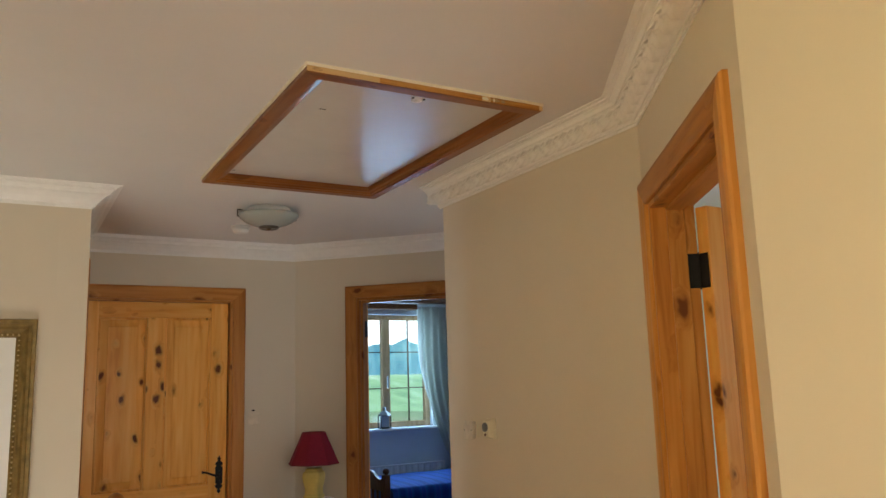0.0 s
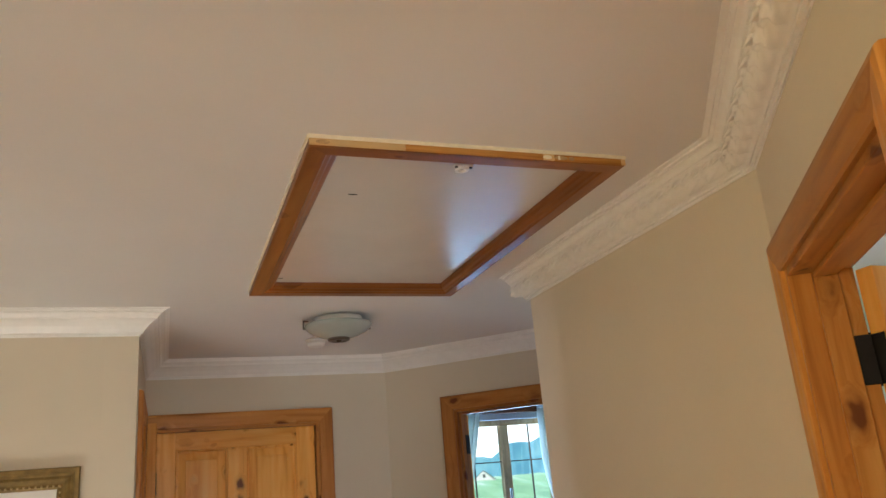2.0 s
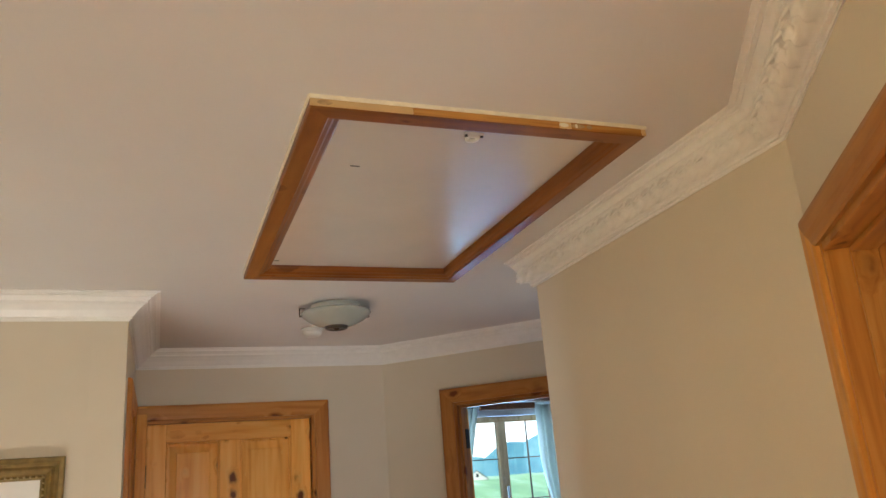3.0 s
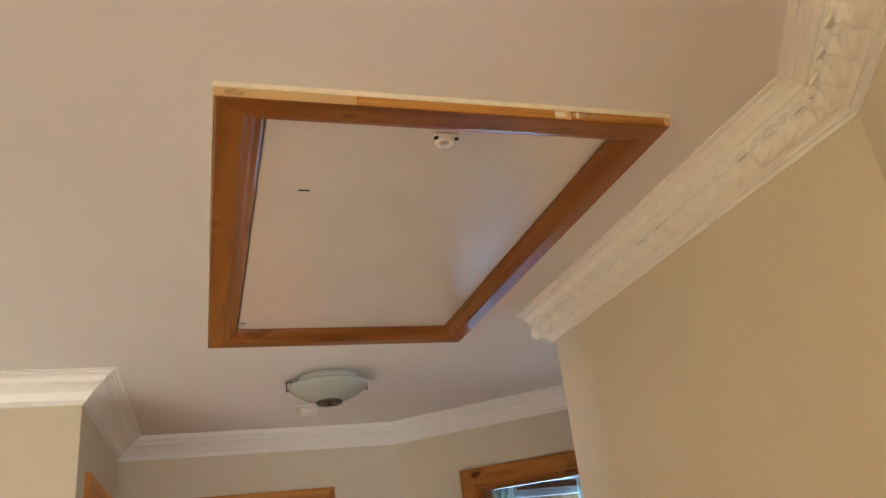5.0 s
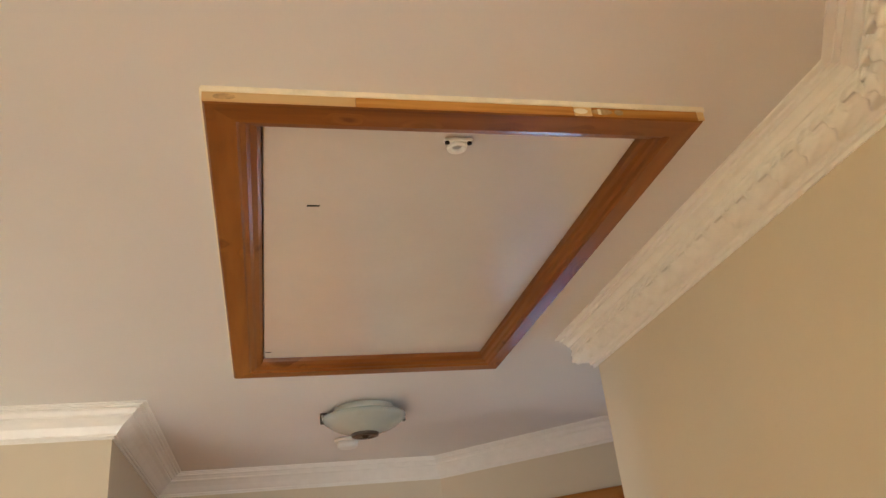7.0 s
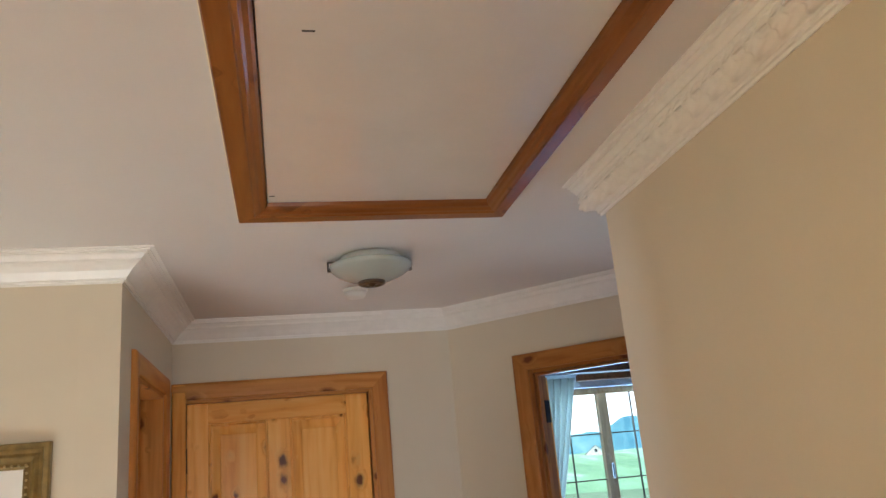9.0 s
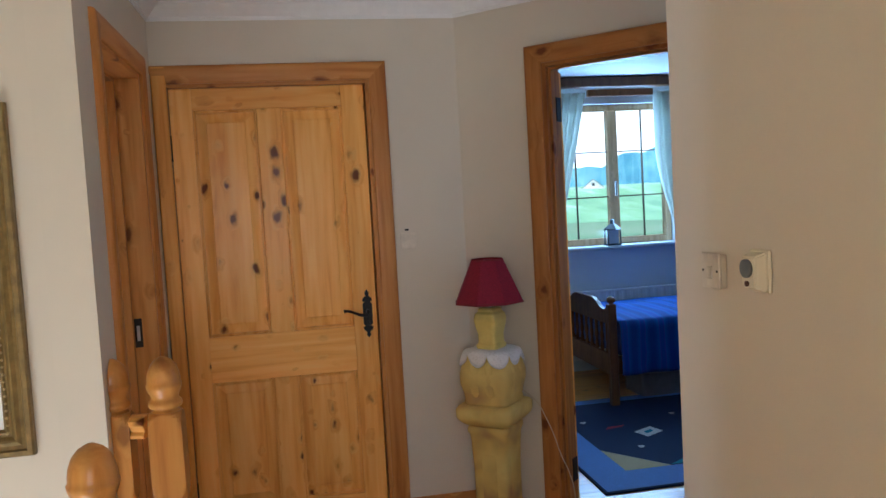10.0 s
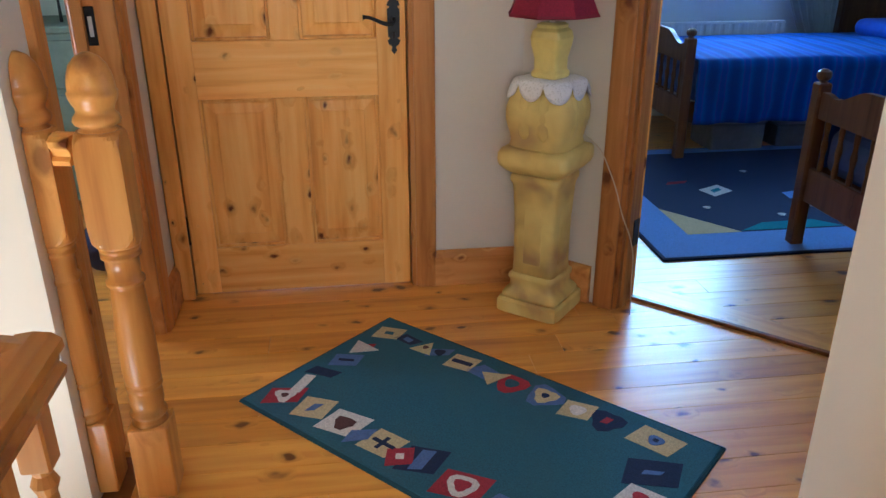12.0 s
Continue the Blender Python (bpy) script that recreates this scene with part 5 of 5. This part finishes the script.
iron = empty("iron_ornament", (-0.42, 5.95, 0.87), 0, "dark metal ornament with a pointed hood and curved arm", "ornament")
part("hood", lathe([(0.085, 0.12), (0.080, 0.135), (0.040, 0.20), (0.014, 0.24), (0.010, 0.29), (0.003, 0.30)], 16), plain("verdigris", (0.06, 0.11, 0.10), 0.5, 0.4), iron)
for x in (-0.05, 0.05):
    part("leg", lathe([(0.008, 0.0), (0.006, 0.125)], 8, at=(x, 0, 0)), IRON, iron)
for k in range(8):
    t0, t1 = k / 8, (k + 1) / 8
    x0, x1 = -0.30 + 0.22 * t0, -0.30 + 0.22 * t1
    z0, z1 = 0.28 - 0.12 * t0 ** 0.7, 0.28 - 0.12 * t1 ** 0.7
    bm = lathe([(0.006, 0), (0.006, math.hypot(x1 - x0, z1 - z0))], 8)
    bmesh.ops.transform(bm, matrix=pose(x0, 0, z0, 0, 90 + math.degrees(math.atan2(z0 - z1, x1 - x0)), 0), verts=bm.verts[:])
    part("arm", bm, IRON, iron)
part("stand", lathe([(0.02, 0), (0.006, 0.01), (0.006, 0.165)], 10, at=(-0.085, 0, 0)), IRON, iron)
bag = empty("dark_bag", (-0.02, 5.0, 0), 20, "dark blue bag lying on the side room floor", "bag")
bm = bmesh.new()
bmesh.ops.create_uvsphere(bm, u_segments=20, v_segments=12, radius=1.0, matrix=Matrix.LocRotScale((0, 0, 0.11), None, (0.14, 0.10, 0.11)))
for vtx in bm.verts:
    vtx.co += vtx.normal * 0.012 * noise.noise(vtx.co * 18)
    vtx.co.z = max(0.0, vtx.co.z)
part("body", bm, plain("navy_canvas", (0.012, 0.014, 0.05), 0.8), bag, smooth=True)

# ---------- stairs down ----------
for i in range(9):
    z = -0.185 * (i + 1)
    x1 = 0.36 - 0.235 * i
    st = box((x1 - 0.26, 2.93, z - 0.03), (x1, 3.55, z), 0.004)
    ob = part("stair_tread", st, FLOOR_X)
    tagged(ob, "varnished pine stair tread going down", "stair tread", "treads of the stair", "structure")

# ---------- outside ----------
GRASS, nt, b = mat("meadow_grass", 0.95)
v = coords(nt)
g1 = node(nt, "ShaderNodeTexNoise", Scale=0.05, Detail=6.0)
g2 = node(nt, "ShaderNodeTexNoise", Scale=3.0, Detail=5.0)
nt.links.new(v, g1.inputs["Vector"]), nt.links.new(v, g2.inputs["Vector"])
nt.links.new(ramp(nt, g1.outputs[0], [(0.3, (0.16, 0.31, 0.15)), (0.55, (0.21, 0.38, 0.20)), (0.75, (0.33, 0.43, 0.28))]), b.inputs["Base Color"])
bumped(nt, b, g2.outputs[0], 0.8, 0.1)
bm = bmesh.new()
NG = 60
rows = []
for j in range(NG + 1):
    row = []
    for i in range(NG + 1):
        # spacing widens with distance so that the sheet reaches the horizon
        sx, sy = (2 * i / NG - 1), (2 * j / NG - 1)
        x, y = 2 + 900 * sx * abs(sx) ** 2, 900 * sy * abs(sy) ** 2
        d = math.hypot(x - 2, y)
        rise = 5.0 * max(0.0, min(1.0, (y - 90) / 260)) + 3.0 * noise.noise(Vector((x / 60, y / 60, 0))) * min(1.0, d / 90)
        row.append(bm.verts.new((x, y, -2.9 + rise)))
    rows.append(row)
for r, q in zip(rows, rows[1:]):
    for i in range(NG):
        bm.faces.new((r[i], r[i + 1], q[i + 1], q[i]))
ob = part("ground", bm, GRASS, smooth=True)
tagged(ob, "green meadow reaching to low hills", "ground", kind="structure")
# wooded hills behind the field, a plain glowing backdrop of distance, haze painted in
HAZE, nt, b = mat("painted_haze", 1.0)
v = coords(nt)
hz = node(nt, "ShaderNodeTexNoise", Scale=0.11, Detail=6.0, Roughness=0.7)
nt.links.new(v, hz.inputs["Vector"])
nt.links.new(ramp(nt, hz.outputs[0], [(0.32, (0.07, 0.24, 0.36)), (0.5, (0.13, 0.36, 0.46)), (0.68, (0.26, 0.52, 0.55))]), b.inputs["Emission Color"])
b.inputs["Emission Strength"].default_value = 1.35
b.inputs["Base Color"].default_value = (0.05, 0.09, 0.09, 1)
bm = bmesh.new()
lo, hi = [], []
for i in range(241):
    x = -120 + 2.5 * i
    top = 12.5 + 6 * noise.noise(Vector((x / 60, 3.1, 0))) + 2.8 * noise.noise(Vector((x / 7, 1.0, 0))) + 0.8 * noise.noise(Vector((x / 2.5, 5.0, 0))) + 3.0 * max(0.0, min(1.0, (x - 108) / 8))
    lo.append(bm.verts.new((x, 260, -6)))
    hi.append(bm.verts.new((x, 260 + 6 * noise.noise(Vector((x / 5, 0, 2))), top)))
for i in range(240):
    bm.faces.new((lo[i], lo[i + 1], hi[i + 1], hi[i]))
tagged(part("backdrop", bm, HAZE), "wooded hills beyond the field in painted glowing blue haze", "hills", kind="structure")
# glowing sheet added for the pale bright sky low over the hills
SKYB, nt, b = mat("glowing_sky_sheet", 1.0)
b.inputs["Base Color"].default_value = (0.5, 0.5, 0.5, 1)
b.inputs["Emission Color"].default_value = (0.86, 0.95, 1.0, 1)
b.inputs["Emission Strength"].default_value = 1.7
tagged(part("backdrop_sky", box((-180, 330, -8), (420, 331, 170)), SKYB), "glowing white backdrop sheet for the bright sky low over the hills", "sky", kind="structure")
# meadow sloping up to the hills, with pale scrub; sunlight put in as glow
FIELD, nt, b = mat("glowing_field", 1.0)
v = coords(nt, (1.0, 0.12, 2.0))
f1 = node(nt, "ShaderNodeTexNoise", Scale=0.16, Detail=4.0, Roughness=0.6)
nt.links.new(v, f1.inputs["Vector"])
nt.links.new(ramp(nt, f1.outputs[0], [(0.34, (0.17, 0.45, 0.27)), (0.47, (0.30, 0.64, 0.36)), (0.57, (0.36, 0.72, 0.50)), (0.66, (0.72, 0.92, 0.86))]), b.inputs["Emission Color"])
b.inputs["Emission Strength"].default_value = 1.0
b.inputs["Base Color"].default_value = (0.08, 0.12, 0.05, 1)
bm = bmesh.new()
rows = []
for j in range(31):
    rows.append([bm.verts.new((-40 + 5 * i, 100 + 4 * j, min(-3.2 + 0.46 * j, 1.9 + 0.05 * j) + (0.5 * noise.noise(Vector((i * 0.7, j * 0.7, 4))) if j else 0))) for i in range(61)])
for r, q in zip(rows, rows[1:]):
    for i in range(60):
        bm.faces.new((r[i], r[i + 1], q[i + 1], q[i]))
tagged(part("backdrop_field", bm, FIELD, smooth=True), "green field rising towards the hills, glowing in place of sunlight", "field", kind="structure")
# white gabled cottage
cot = empty("cottage", (60.4, 150, 0.75), -20, "white gabled cottage across the field", "house")
cot.scale = (0.68, 0.68, 0.68)
CW = plain("whitewash", (0.82, 0.80, 0.76), 0.8, vary=0.05)
bm = bmesh.new()
a = [bm.verts.new(p) for p in ((-3.2, -2.5, -2.4), (3.2, -2.5, -2.4), (3.2, -2.5, 2.4), (0, -2.5, 5.0), (-3.2, -2.5, 2.4))]
c = [bm.verts.new((vt.co.x, 6.0, vt.co.z)) for vt in a]
bm.faces.new(a), bm.faces.new(c[::-1])
for i in range(5):
    bm.faces.new((a[i], c[i], c[(i + 1) % 5], a[(i + 1) % 5]))
part("wall", bm, CW, cot)
SL = plain("slate", (0.16, 0.17, 0.19), 0.7)
for s in (-1, 1):
    bm = box((0, -2.7, 0), (4.3, 6.2, 0.12), 0.02)
    r = part("roof", bm, SL, cot)
    r.matrix_local = pose(0, 0, 5.02, 0, 39, 0) if s > 0 else pose(0, 3.5, 5.02, 0, 39, 180)
for x, z in ((-1.4, 1.0), (1.4, 1.0), (0, 3.1)):
    part("window", box((x - 0.4, -2.54, z), (x + 0.4, -2.48, z + 0.9), 0.01), plain("dark_pane", (0.05, 0.06, 0.07), 0.1), cot)

# ---------- pine floor: boards laid on a slab ----------
slab = bmesh.new()
for lo, hi in (((0.36, 1.5), (3.72, 2.95)), ((0.36, 2.95), (2.72, 3.76)), ((0.36, 3.76), (5.2, 7.3)), ((-1.9, -1.2), (1.26, 1.5)), ((1.26, 0.1), (3.72, 1.5)), ((-1.4, 3.55), (0.36, 6.3))):
    box((*lo, -0.16), (*hi, -0.019), bm=slab)
floor = part("floor", slab, STAIN_X)
tagged(floor, "knotty varnished pine floorboards", "floor", kind="structure")
BW = 0.118
rf = random.Random(11)
board_mesh = {}


def board(length):
    key = round(length, 2)
    if key not in board_mesh:
        bm = box((0, 0.0004, -0.018), (key - 0.0008, BW - 0.0004, 0.0), 0.0010)
        me = bpy.data.meshes.new("floorboard")
        bmesh.ops.recalc_face_normals(bm, faces=bm.faces[:])
        bm.to_mesh(me)
        bm.free()
        me.materials.append(FLOOR_X)
        board_mesh[key] = me
    return board_mesh[key]


y = -1.2
while y < 7.3 - BW:
    x0 = -1.9 if y < 1.5 else (-1.4 if 3.67 < y < 6.2 else 0.36)
    x1 = 5.2 if y > 3.70 else (2.6 if y > 2.88 else (3.6 if y > 0.2 else 1.2))
    x = x0
    first = True
    while x < x1 - 0.05:
        length = rf.choice((1.2, 1.8, 2.4)) * (rf.choice((0.4, 0.7, 1.0)) if first else 1.0)
        length = round(min(length, x1 - x), 2)
        if x1 - x - length < 0.3:
            length = round(x1 - x, 2)
        o = new("floorboard", board(length))
        o.parent = floor
        o.location = (x, y, 0)
        x += length
        first = False
    y += BW
